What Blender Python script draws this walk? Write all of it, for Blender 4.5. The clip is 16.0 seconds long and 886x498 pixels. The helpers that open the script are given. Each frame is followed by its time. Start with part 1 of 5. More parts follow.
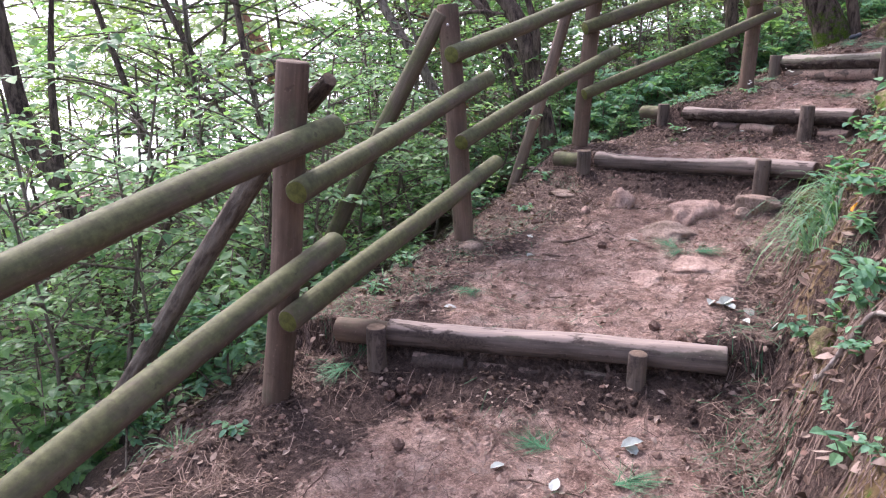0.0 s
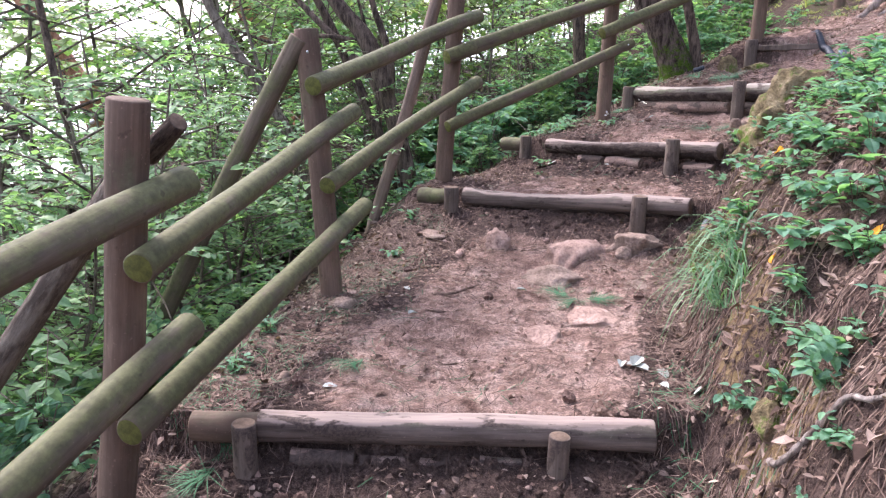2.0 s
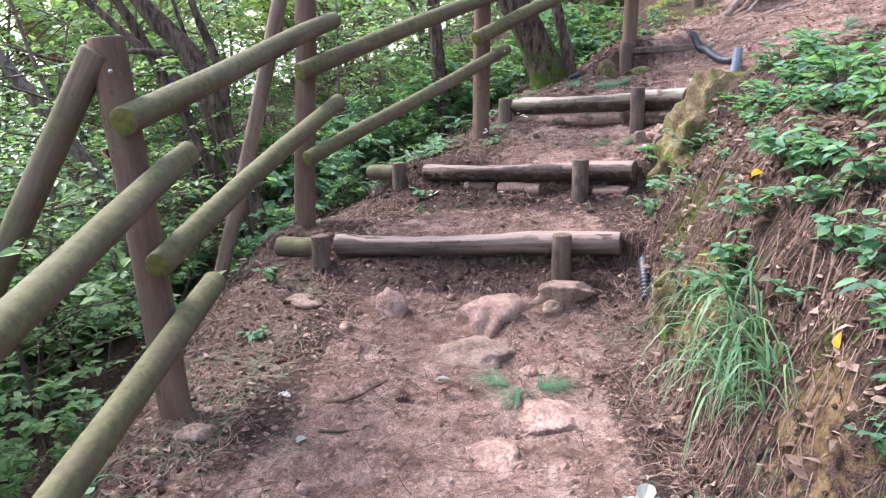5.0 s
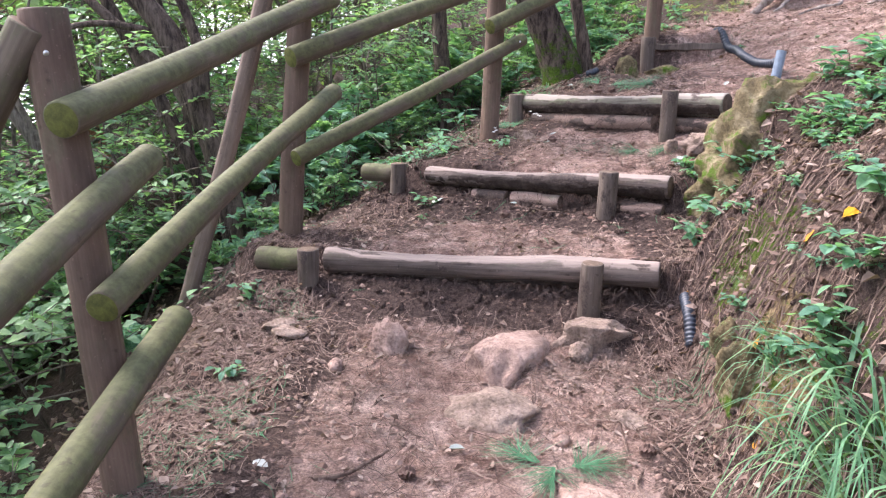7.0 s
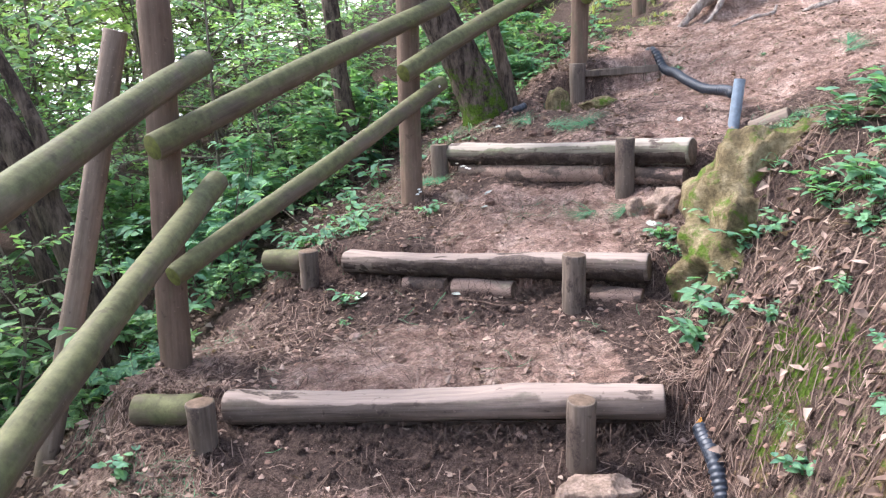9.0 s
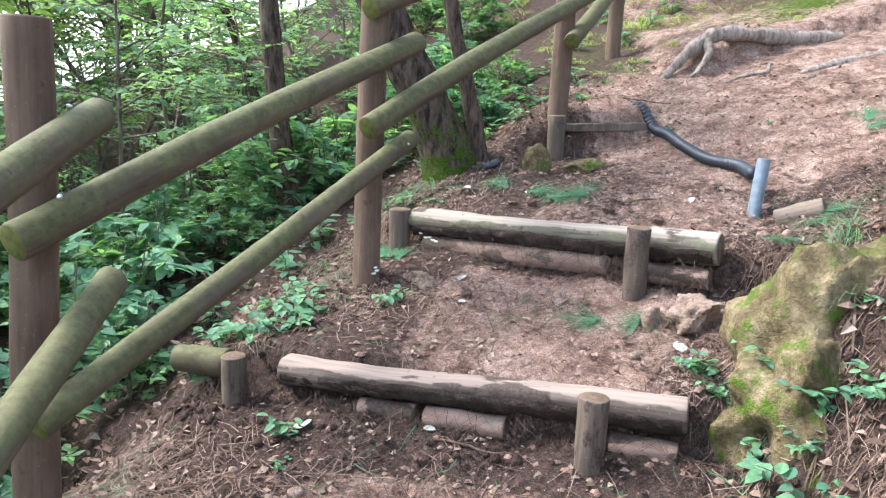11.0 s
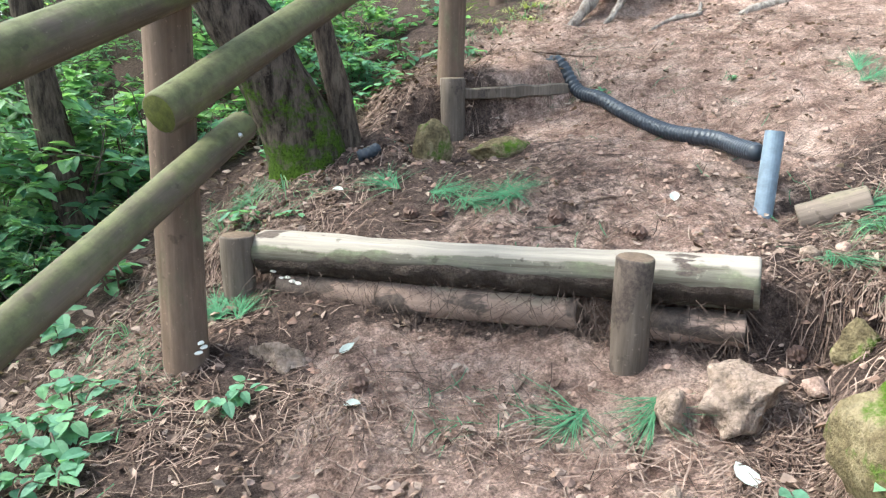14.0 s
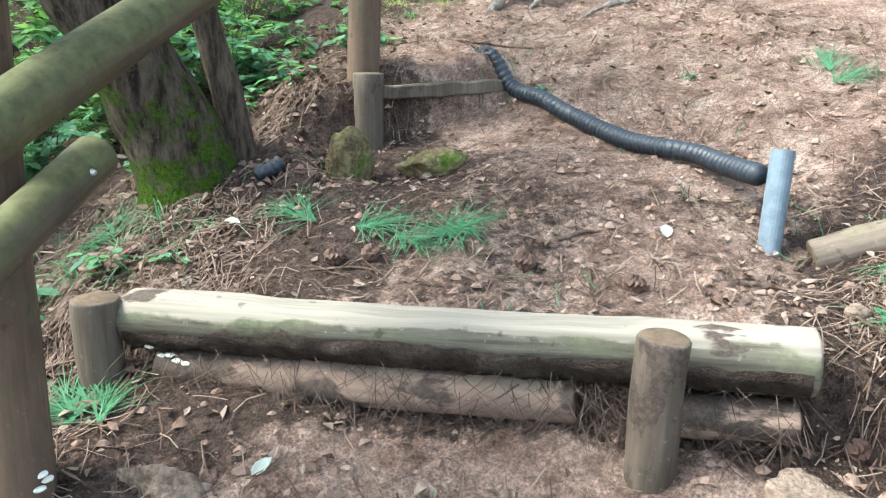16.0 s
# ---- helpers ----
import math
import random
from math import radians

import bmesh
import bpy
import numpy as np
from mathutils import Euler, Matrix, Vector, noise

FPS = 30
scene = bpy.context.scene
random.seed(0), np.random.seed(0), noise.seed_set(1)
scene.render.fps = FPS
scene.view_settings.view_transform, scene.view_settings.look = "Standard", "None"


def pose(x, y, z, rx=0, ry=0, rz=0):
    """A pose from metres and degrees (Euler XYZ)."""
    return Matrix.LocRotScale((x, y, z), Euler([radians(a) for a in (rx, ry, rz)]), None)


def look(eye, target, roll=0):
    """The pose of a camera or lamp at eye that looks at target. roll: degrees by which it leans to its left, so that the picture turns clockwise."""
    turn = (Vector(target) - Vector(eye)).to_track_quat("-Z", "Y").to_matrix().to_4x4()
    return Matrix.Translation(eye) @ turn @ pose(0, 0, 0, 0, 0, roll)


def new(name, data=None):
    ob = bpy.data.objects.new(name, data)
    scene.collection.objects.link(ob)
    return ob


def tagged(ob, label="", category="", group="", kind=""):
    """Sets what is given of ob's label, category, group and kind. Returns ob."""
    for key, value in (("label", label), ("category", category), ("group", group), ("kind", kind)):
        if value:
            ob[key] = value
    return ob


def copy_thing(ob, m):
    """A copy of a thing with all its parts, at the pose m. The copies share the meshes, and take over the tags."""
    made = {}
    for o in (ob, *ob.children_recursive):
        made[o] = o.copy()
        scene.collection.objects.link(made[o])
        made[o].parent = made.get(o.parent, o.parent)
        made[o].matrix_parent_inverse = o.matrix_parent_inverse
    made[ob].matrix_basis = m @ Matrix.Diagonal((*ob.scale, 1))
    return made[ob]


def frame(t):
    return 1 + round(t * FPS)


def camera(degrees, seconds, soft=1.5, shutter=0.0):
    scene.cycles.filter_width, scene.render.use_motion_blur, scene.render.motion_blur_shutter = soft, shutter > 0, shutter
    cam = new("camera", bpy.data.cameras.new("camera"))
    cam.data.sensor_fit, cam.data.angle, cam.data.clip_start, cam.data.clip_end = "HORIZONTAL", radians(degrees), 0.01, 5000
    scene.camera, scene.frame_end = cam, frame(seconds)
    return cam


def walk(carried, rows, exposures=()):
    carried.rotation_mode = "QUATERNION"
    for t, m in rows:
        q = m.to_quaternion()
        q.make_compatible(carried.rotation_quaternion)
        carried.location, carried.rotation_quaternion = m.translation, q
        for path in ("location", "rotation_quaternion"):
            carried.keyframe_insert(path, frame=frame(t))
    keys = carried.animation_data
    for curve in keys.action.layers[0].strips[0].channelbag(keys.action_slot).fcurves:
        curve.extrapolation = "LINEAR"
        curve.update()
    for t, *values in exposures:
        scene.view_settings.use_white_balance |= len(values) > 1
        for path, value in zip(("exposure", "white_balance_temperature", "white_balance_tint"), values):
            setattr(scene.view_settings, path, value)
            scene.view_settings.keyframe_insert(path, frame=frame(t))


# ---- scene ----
cam = camera(59.3, 16.0, soft=1.2)
PATH = [
    (0, (1.008, -1.725, 1.402), (0.113, -0.012, 0.887), -0.6),
    (0.5, (0.855, -1.654, 1.421), (0.099, 0.13, 0.922), -0.2),
    (1, (0.765, -1.609, 1.44), (0.173, 0.239, 0.956), -0.5),
    (1.5, (0.701, -1.5, 1.432), (0.166, 0.369, 0.966), -0.2),
    (2, (0.627, -1.317, 1.44), (0.119, 0.561, 0.977), 0.4),
    (2.5, (0.504, -1.164, 1.427), (0.079, 0.726, 0.932), -0.2),
    (3, (0.361, -1.031, 1.468), (0.125, 0.894, 0.979), -0.5),
    (3.5, (0.339, -0.858, 1.439), (0.15, 1.083, 0.996), -2.3),
    (6, (0.082, 0.002, 1.482), (0.032, 1.953, 1.045), -0.4),
    (6.5, (0.078, 0.123, 1.513), (0.023, 2.071, 1.061), 0.4),
    (7, (0.027, 0.267, 1.494), (-0.022, 2.209, 1.017), 0.9),
    (7.5, (-0.054, 0.486, 1.589), (-0.036, 2.429, 1.118), -0.5),
    (8, (-0.079, 0.617, 1.735), (0.017, 2.543, 1.204), -1.3),
    (8.5, (-0.042, 0.886, 1.726), (0.09, 2.822, 1.243), -2.6),
    (11, (-0.16, 2.043, 1.916), (0.235, 3.951, 1.466), 1.4),
    (11.5, (-0.122, 2.251, 1.935), (0.172, 4.181, 1.501), 1.9),
    (12, (-0.112, 2.456, 1.89), (0.137, 4.386, 1.427), 1.9),
    (12.5, (-0.116, 2.704, 1.895), (0.359, 4.588, 1.422), 1.5),
    (13, (-0.098, 2.867, 1.854), (0.524, 4.7, 1.35), 1.6),
    (13.5, (-0.013, 3.109, 1.822), (0.682, 4.908, 1.292), 0.2),
    (14, (0.078, 3.326, 1.85), (0.818, 5.106, 1.316), -0.0),
    (14.5, (0.096, 3.468, 1.852), (0.875, 5.228, 1.308), 0.2),
    (15, (0.076, 3.671, 1.864), (0.924, 5.394, 1.306), 0.5),
    (15.5, (0.106, 3.815, 1.87), (1.029, 5.487, 1.275), 1.3),
    (16, (0.187, 3.927, 1.874), (1.194, 5.555, 1.293), 1.2),
]
walk(cam, [(t, look(eye, target, roll)) for t, eye, target, roll in PATH],
     [(0, 1.92, 6250, 26), (1.0, 2.07, 6250, 26), (2.5, 2.17, 6280, 24), (7, 2.29, 6300, 21), (11, 2.38, 6200, 9), (13, 2.39, 6220, 4), (16, 2.44, 6250, -4)])

# ---- sky and light: a pale, hazy day under trees ----
world = bpy.data.worlds.new("sky")
scene.world = world
world.use_nodes = True
wn = world.node_tree.nodes
sky = wn.new("ShaderNodeTexSky")
sky.sky_type = "NISHITA"
sky.sun_disc = False
sky.sun_elevation, sky.sun_rotation = radians(48), radians(-60)
sky.air_density, sky.dust_density, sky.ozone_density = 1.0, 2.5, 1.5
pale = wn.new("ShaderNodeHueSaturation")
pale.inputs["Saturation"].default_value = 0.65
world.node_tree.links.new(sky.outputs[0], pale.inputs["Color"])
world.node_tree.links.new(pale.outputs[0], wn["Background"].inputs[0])
wn["Background"].inputs[1].default_value = 0.135
sun = new("sun", bpy.data.lights.new("sun", "SUN"))
sun.data.energy, sun.data.angle, sun.data.color = 1.5, radians(20), (1.0, 0.97, 0.93)
sun.matrix_world = look((-6.0, 3.5, 8.0), (0, 0, 0))


# ---- materials ----
def mat(name):
    m = bpy.data.materials.new(name)
    m.use_nodes = True
    nt = m.node_tree
    return m, nt, nt.nodes["Principled BSDF"]


def node(nt, kind, links=(), **values):
    n = nt.nodes.new(kind)
    for key, value in values.items():
        if key in ("operation", "blend_type", "data_type", "attribute_name", "feature", "noise_dimensions"):
            if key == "operation":
                n.operation = value
            elif key == "blend_type":
                n.blend_type = value
            elif key == "data_type":
                n.data_type = value
            elif key == "attribute_name":
                n.attribute_name = value
            elif key == "feature":
                n.feature = value
        else:
            n.inputs[key.replace("_", " ")].default_value = value
    for slot, out in links:
        nt.links.new(out, n.inputs[slot])
    return n


def noise_out(nt, coord, scale, detail=5.0, rough=0.6):
    return node(nt, "ShaderNodeTexNoise", [("Vector", coord)], Scale=scale, Detail=detail, Roughness=rough).outputs["Fac"]


def ramp(nt, fac, *stops):
    r = nt.nodes.new("ShaderNodeValToRGB")
    nt.links.new(fac, r.inputs[0])
    els = r.color_ramp.elements
    while len(els) < len(stops):
        els.new(0.5)
    for el, (pos, colour) in zip(els, stops):
        el.position = pos
        el.color = (*colour, 1) if isinstance(colour, tuple) else (colour, colour, colour, 1)
    return r.outputs[0]


def mix(nt, fac, a, b, blend="MIX"):
    n = nt.nodes.new("ShaderNodeMix")
    n.data_type, n.blend_type = "RGBA", blend
    for slot, v in ((0, fac), (6, a), (7, b)):
        if isinstance(v, bpy.types.NodeSocket):
            nt.links.new(v, n.inputs[slot])
        elif isinstance(v, tuple):
            n.inputs[slot].default_value = (*v, 1)
        else:
            n.inputs[slot].default_value = v
    return n.outputs[2]


def maths(nt, op, a, b=0.0):
    n = nt.nodes.new("ShaderNodeMath")
    n.operation = op
    for slot, v in ((0, a), (1, b)):
        if isinstance(v, bpy.types.NodeSocket):
            nt.links.new(v, n.inputs[slot])
        else:
            n.inputs[slot].default_value = v
    return n.outputs[0]


def bump(nt, bsdf, height, strength=0.5, distance=0.01):
    n = node(nt, "ShaderNodeBump", [("Height", height)], Strength=strength, Distance=distance)
    nt.links.new(n.outputs[0], bsdf.inputs["Normal"])


def coords(nt, which="Object"):
    return nt.nodes.new("ShaderNodeTexCoord").outputs[which]


def stretched(nt, coord, sx, sy, sz):
    return node(nt, "ShaderNodeMapping", [("Vector", coord)], Scale=(sx, sy, sz)).outputs[0]


def up_facing(nt):
    g = nt.nodes.new("ShaderNodeNewGeometry")
    s = nt.nodes.new("ShaderNodeSeparateXYZ")
    nt.links.new(g.outputs["Normal"], s.inputs[0])
    return s.outputs["Z"]


def ground_material():
    m, nt, b = mat("forest_soil")
    c = coords(nt)
    mask = nt.nodes.new("ShaderNodeSeparateColor")
    nt.links.new(node(nt, "ShaderNodeAttribute", attribute_name="cover").outputs["Color"], mask.inputs[0])
    bare, moss, clay = mask.outputs[0], mask.outputs[1], mask.outputs[2]
    soil = ramp(nt, noise_out(nt, c, 7, 8, 0.65), (0.34, (0.218, 0.133, 0.104)), (0.5, (0.46, 0.308, 0.25)), (0.66, (0.63, 0.46, 0.385)))
    grit = ramp(nt, noise_out(nt, c, 150, 4, 0.7), (0.35, 0.5), (0.65, 1.2))
    soil = mix(nt, 1.0, soil, ramp(nt, noise_out(nt, c, 24, 6, 0.7), (0.36, 0.66), (0.6, 1.1)), "MULTIPLY")
    soil = mix(nt, 1.0, soil, ramp(nt, noise_out(nt, c, 70, 3, 0.75), (0.36, 0.68), (0.58, 1.12)), "MULTIPLY")
    soil = mix(nt, 1.0, soil, grit, "MULTIPLY")
    duff = ramp(nt, noise_out(nt, stretched(nt, c, 1, 1, 1), 38, 8, 0.75), (0.28, (0.0133, 0.00962, 0.00814)), (0.5, (0.0681, 0.0459, 0.0392)), (0.75, (0.192, 0.135, 0.112)))
    duff = mix(nt, ramp(nt, noise_out(nt, c, 170, 4, 0.75), (0.45, 0.0), (0.7, 0.55)), duff, (0.231, 0.171, 0.143))
    clayey = ramp(nt, noise_out(nt, c, 16, 8, 0.7), (0.3, (0.102, 0.0638, 0.0298)), (0.5, (0.255, 0.178, 0.0935)), (0.7, (0.391, 0.297, 0.17)))
    green = ramp(nt, noise_out(nt, c, 60, 6, 0.75), (0.3, (0.022, 0.0385, 0.0066)), (0.6, (0.099, 0.154, 0.0242)), (0.8, (0.176, 0.231, 0.055)))
    edge = noise_out(nt, c, 22, 8, 0.75)
    fac = ramp(nt, maths(nt, "ADD", bare, maths(nt, "MULTIPLY", maths(nt, "SUBTRACT", edge, 0.5), 1.5)), (0.4, 0.0), (0.62, 1.0))
    col = mix(nt, fac, duff, soil)
    col = mix(nt, ramp(nt, maths(nt, "ADD", clay, maths(nt, "MULTIPLY", maths(nt, "SUBTRACT", edge, 0.5), 1.6)), (0.4, 0.0), (0.6, 1.0)), col, clayey)
    col = mix(nt, ramp(nt, maths(nt, "ADD", moss, maths(nt, "MULTIPLY", maths(nt, "SUBTRACT", edge, 0.5), 1.6)), (0.45, 0.0), (0.6, 1.0)), col, green)
    nt.links.new(col, b.inputs["Base Color"])
    b.inputs["Roughness"].default_value = 0.95
    b.inputs["Specular IOR Level"].default_value = 0.06
    h = maths(nt, "ADD", noise_out(nt, c, 45, 8, 0.75), maths(nt, "MULTIPLY", noise_out(nt, c, 190, 3, 0.7), 0.5))
    bump(nt, b, h, 1.0, 0.03)
    return m


def log_material(name, base, dark, algae, algae_low=0.45, worn=None, worn_from=0.35, mud=0.0):
    """A peeled, weathered pole: its grain runs along z."""
    m, nt, b = mat(name)
    c = coords(nt)
    info = nt.nodes.new("ShaderNodeObjectInfo")
    shift = nt.nodes.new("ShaderNodeVectorMath")
    shift.operation = "ADD"
    nt.links.new(c, shift.inputs[0])
    nt.links.new(maths(nt, "MULTIPLY", info.outputs["Random"], 30.0), shift.inputs[1])
    c = shift.outputs[0]
    grain = noise_out(nt, stretched(nt, c, 60, 60, 2.5), 1.0, 6, 0.65)
    col = ramp(nt, grain, (0.3, dark), (0.55, base), (0.8, tuple(min(1, v * 1.35) for v in base)))
    tone = ramp(nt, noise_out(nt, stretched(nt, c, 6, 6, 2.0), 1.0, 5, 0.65), (0.35, 0.72), (0.65, 1.15))
    col = mix(nt, 1.0, col, tone, "MULTIPLY")
    stain = ramp(nt, noise_out(nt, stretched(nt, c, 9, 9, 3.0), 1.0, 6, 0.65), (0.4, 0.78), (0.62, 1.1))
    col = mix(nt, 1.0, col, stain, "MULTIPLY")
    fleck = ramp(nt, noise_out(nt, c, 75, 3, 0.6), (0.64, 0.0), (0.70, 0.35))
    col = mix(nt, fleck, col, tuple(min(1, v * 2.0) for v in base))
    patch = maths(nt, "ADD", maths(nt, "MULTIPLY", up_facing(nt), 0.16), noise_out(nt, stretched(nt, c, 9, 9, 4), 1.0, 7, 0.7))
    col = mix(nt, ramp(nt, patch, (algae_low, 0.0), (algae_low + 0.17, 0.8)), col, mix(nt, ramp(nt, noise_out(nt, c, 30, 5, 0.7), (0.35, 0.0), (0.65, 1.0)), tuple(v * 0.62 for v in algae), tuple(v * 1.25 for v in algae)))
    if worn:
        edge = maths(nt, "ADD", up_facing(nt), maths(nt, "MULTIPLY", maths(nt, "SUBTRACT", noise_out(nt, stretched(nt, c, 7, 7, 5), 1.0, 6, 0.6), 0.5), 1.5))
        pale = mix(nt, ramp(nt, grain, (0.35, 0.0), (0.6, 1.0)), tuple(v * 0.72 for v in worn), worn)
        col = mix(nt, ramp(nt, edge, (worn_from, 0.0), (worn_from + 0.14, 1.0)), col, pale)
    if mud:
        film = noise_out(nt, stretched(nt, c, 8, 8, 3.2), 1.0, 5, 0.55)
        wet = ramp(nt, noise_out(nt, c, 90, 4, 0.7), (0.35, (0.045, 0.033, 0.028)), (0.65, (0.10, 0.075, 0.062)))
        col = mix(nt, ramp(nt, film, (mud, 0.0), (mud + 0.025, 1.0)), col, wet)
    spots = ramp(nt, noise_out(nt, c, 26, 3, 0.5), (0.66, 0.0), (0.72, 0.55))
    col = mix(nt, spots, col, tuple(v * 0.45 for v in dark))
    nt.links.new(col, b.inputs["Base Color"])
    nt.links.new(ramp(nt, grain, (0.3, 0.85), (0.7, 0.62)), b.inputs["Roughness"])
    b.inputs["Specular IOR Level"].default_value = 0.18
    bump(nt, b, maths(nt, "ADD", grain, noise_out(nt, c, 40, 5, 0.6)), 0.22, 0.005)
    return m


def end_material(name, a, d):
    m, nt, b = mat(name)
    c = coords(nt)
    col = ramp(nt, noise_out(nt, c, 30, 6, 0.7), (0.3, d), (0.7, a))
    nt.links.new(col, b.inputs["Base Color"])
    b.inputs["Roughness"].default_value = 0.85
    b.inputs["Specular IOR Level"].default_value = 0.15
    bump(nt, b, noise_out(nt, c, 120, 3, 0.6), 0.5, 0.004)
    return m


def bark_material(name, light, dark, moss=0.0, scale=1.0):
    m, nt, b = mat(name)
    c = coords(nt)
    cracks = noise_out(nt, stretched(nt, c, 26 * scale, 26 * scale, 6 * scale), 1.0, 8, 0.75)
    col = ramp(nt, cracks, (0.40, dark), (0.60, light))
    lichen = ramp(nt, noise_out(nt, c, 9, 6, 0.7), (0.58, 0.0), (0.68, 0.5))
    col = mix(nt, lichen, col, tuple(min(1, v * 1.5) for v in light))
    if moss:
        z = nt.nodes.new("ShaderNodeSeparateXYZ")
        nt.links.new(coords(nt), z.inputs[0])
        low = maths(nt, "SUBTRACT", maths(nt, "ADD", noise_out(nt, c, 12, 6, 0.7), moss), maths(nt, "MULTIPLY", z.outputs["Z"], 0.42))
        col = mix(nt, ramp(nt, low, (0.5, 0.0), (0.62, 1.0)), col, ramp(nt, noise_out(nt, c, 70, 6, 0.8), (0.35, (0.015, 0.03, 0.004)), (0.7, (0.10, 0.165, 0.02))))
    nt.links.new(col, b.inputs["Base Color"])
    b.inputs["Roughness"].default_value = 0.95
    b.inputs["Specular IOR Level"].default_value = 0.1
    bump(nt, b, cracks, 1.0, 0.03)
    return m


def leaf_material(name, colours, rough=0.45, thin=0.35):
    m, nt, b = mat(name)
    g = nt.nodes.new("ShaderNodeNewGeometry")
    info = nt.nodes.new("ShaderNodeObjectInfo")
    pick = maths(nt, "FRACT", maths(nt, "ADD", g.outputs["Random Per Island"], info.outputs["Random"]))
    col = ramp(nt, pick, *[(n / max(1, len(colours) - 1), v) for n, v in enumerate(colours)])
    blotch = ramp(nt, noise_out(nt, coords(nt), 45, 4, 0.6), (0.3, 0.75), (0.7, 1.2))
    col = mix(nt, 1.0, col, blotch, "MULTIPLY")
    nt.links.new(col, b.inputs["Base Color"])
    b.inputs["Roughness"].default_value = rough
    b.inputs["Specular IOR Level"].default_value = 0.3 if thin > 0.2 else 0.08
    if thin:
        t = nt.nodes.new("ShaderNodeBsdfTranslucent")
        nt.links.new(mix(nt, 1.0, col, (1.3, 1.35, 0.7), "MULTIPLY"), t.inputs[0])
        s = node(nt, "ShaderNodeMixShader", [(1, b.outputs[0]), (2, t.outputs[0])], Fac=thin)
        nt.links.new(s.outputs[0], nt.nodes["Material Output"].inputs[0])
    return m


def stone_material(name, lo, mid, hi, moss=0.0):
    m, nt, b = mat(name)
    c = coords(nt)
    col = ramp(nt, noise_out(nt, c, 9, 9, 0.7), (0.3, lo), (0.5, mid), (0.7, hi))
    pits = ramp(nt, noise_out(nt, c, 70, 5, 0.7), (0.38, 0.72), (0.55, 1.05))
    col = mix(nt, 1.0, col, pits, "MULTIPLY")
    if moss:
        f = maths(nt, "ADD", noise_out(nt, c, 7, 7, 0.7), maths(nt, "MULTIPLY", up_facing(nt), 0.06))
        col = mix(nt, ramp(nt, f, (moss, 0.0), (moss + 0.08, 1.0)), col, (0.075, 0.125, 0.015))
    nt.links.new(col, b.inputs["Base Color"])
    b.inputs["Roughness"].default_value = 0.92
    b.inputs["Specular IOR Level"].default_value = 0.15
    bump(nt, b, maths(nt, "ADD", noise_out(nt, c, 24, 8, 0.75), noise_out(nt, c, 90, 3, 0.7)), 0.8, 0.02)
    return m


def plain_material(name, colour, rough=0.5, metal=0.0, vary=0.25):
    m, nt, b = mat(name)
    c = coords(nt)
    t = ramp(nt, noise_out(nt, c, 35, 6, 0.65), (0.3, 1 - vary), (0.7, 1 + vary))
    nt.links.new(mix(nt, 1.0, colour, t, "MULTIPLY"), b.inputs["Base Color"])
    b.inputs["Roughness"].default_value = rough
    b.inputs["Metallic"].default_value = metal
    bump(nt, b, noise_out(nt, c, 80, 3, 0.6), 0.15, 0.003)
    return m


SOIL = ground_material()
POST = log_material("post_wood", (0.144, 0.0974, 0.0714), (0.118, 0.0773, 0.0563), (0.105, 0.101, 0.0605), 0.55)
RAIL = log_material("rail_wood", (0.124, 0.0974, 0.0714), (0.0966, 0.0739, 0.0538), (0.101, 0.108, 0.0462), 0.42)
BRACE = log_material("brace_wood", (0.214, 0.16, 0.125), (0.165, 0.118, 0.089), (0.136, 0.122, 0.0781), 0.68)
STEPLOG = log_material("step_log_wood", (0.15, 0.116, 0.0977), (0.0563, 0.0414, 0.0334), (0.12, 0.113, 0.0783), 0.60, (0.275, 0.215, 0.182), 0.55, 0.58)
PALELOG = log_material("pale_log_wood", (0.171, 0.154, 0.12), (0.0684, 0.0532, 0.041), (0.151, 0.16, 0.0958), 0.5, (0.293, 0.254, 0.213), 0.45, 0.62)
LOWLOG = log_material("low_log_wood", (0.306, 0.212, 0.17), (0.23, 0.153, 0.123), (0.204, 0.187, 0.136), 0.62, mud=0.5)
# Mud whose dark colour also holds the shade under the logs.
MUD = stone_material("mud_with_shade", (0.022, 0.015, 0.012), (0.055, 0.040, 0.033), (0.11, 0.083, 0.068))
STAKE = log_material("stake_wood", (0.143, 0.111, 0.089), (0.0932, 0.0697, 0.0554), (0.178, 0.154, 0.1), 0.60, mud=0.56)
END = end_material("mossy_end_grain", (0.13, 0.14, 0.035), (0.045, 0.042, 0.018))
END_DRY = end_material("dry_end_grain", (0.17, 0.12, 0.085), (0.07, 0.048, 0.035))
BARK = bark_material("dark_bark", (0.165, 0.127, 0.099), (0.0385, 0.0286, 0.0242))
BARK_MOSS = bark_material("mossy_bark", (0.13, 0.10, 0.082), (0.022, 0.016, 0.013), 0.22)
BARK_PINE = bark_material("red_pine_bark", (0.42, 0.22, 0.15), (0.20, 0.10, 0.07), 0.0, 0.6)
BARK_GREY = bark_material("grey_twig_bark", (0.24, 0.205, 0.165), (0.09, 0.072, 0.058))
LEAF = leaf_material("green_leaf", [(0.095, 0.195, 0.10), (0.17, 0.31, 0.155), (0.25, 0.41, 0.185), (0.13, 0.26, 0.145)], 0.45, 0.5)
LEAF_BANK = leaf_material("bluish_leaf", [(0.0791, 0.191, 0.126), (0.14, 0.293, 0.191), (0.186, 0.363, 0.186), (0.107, 0.237, 0.153)], 0.6, 0.45)
# Paler copy of the green leaf: far sunlight and haze put into the colour.
LEAF_FAR = leaf_material("far_leaf_lit_tone", [(0.16, 0.26, 0.10), (0.25, 0.37, 0.15), (0.32, 0.44, 0.20)], 0.5, 0.45)
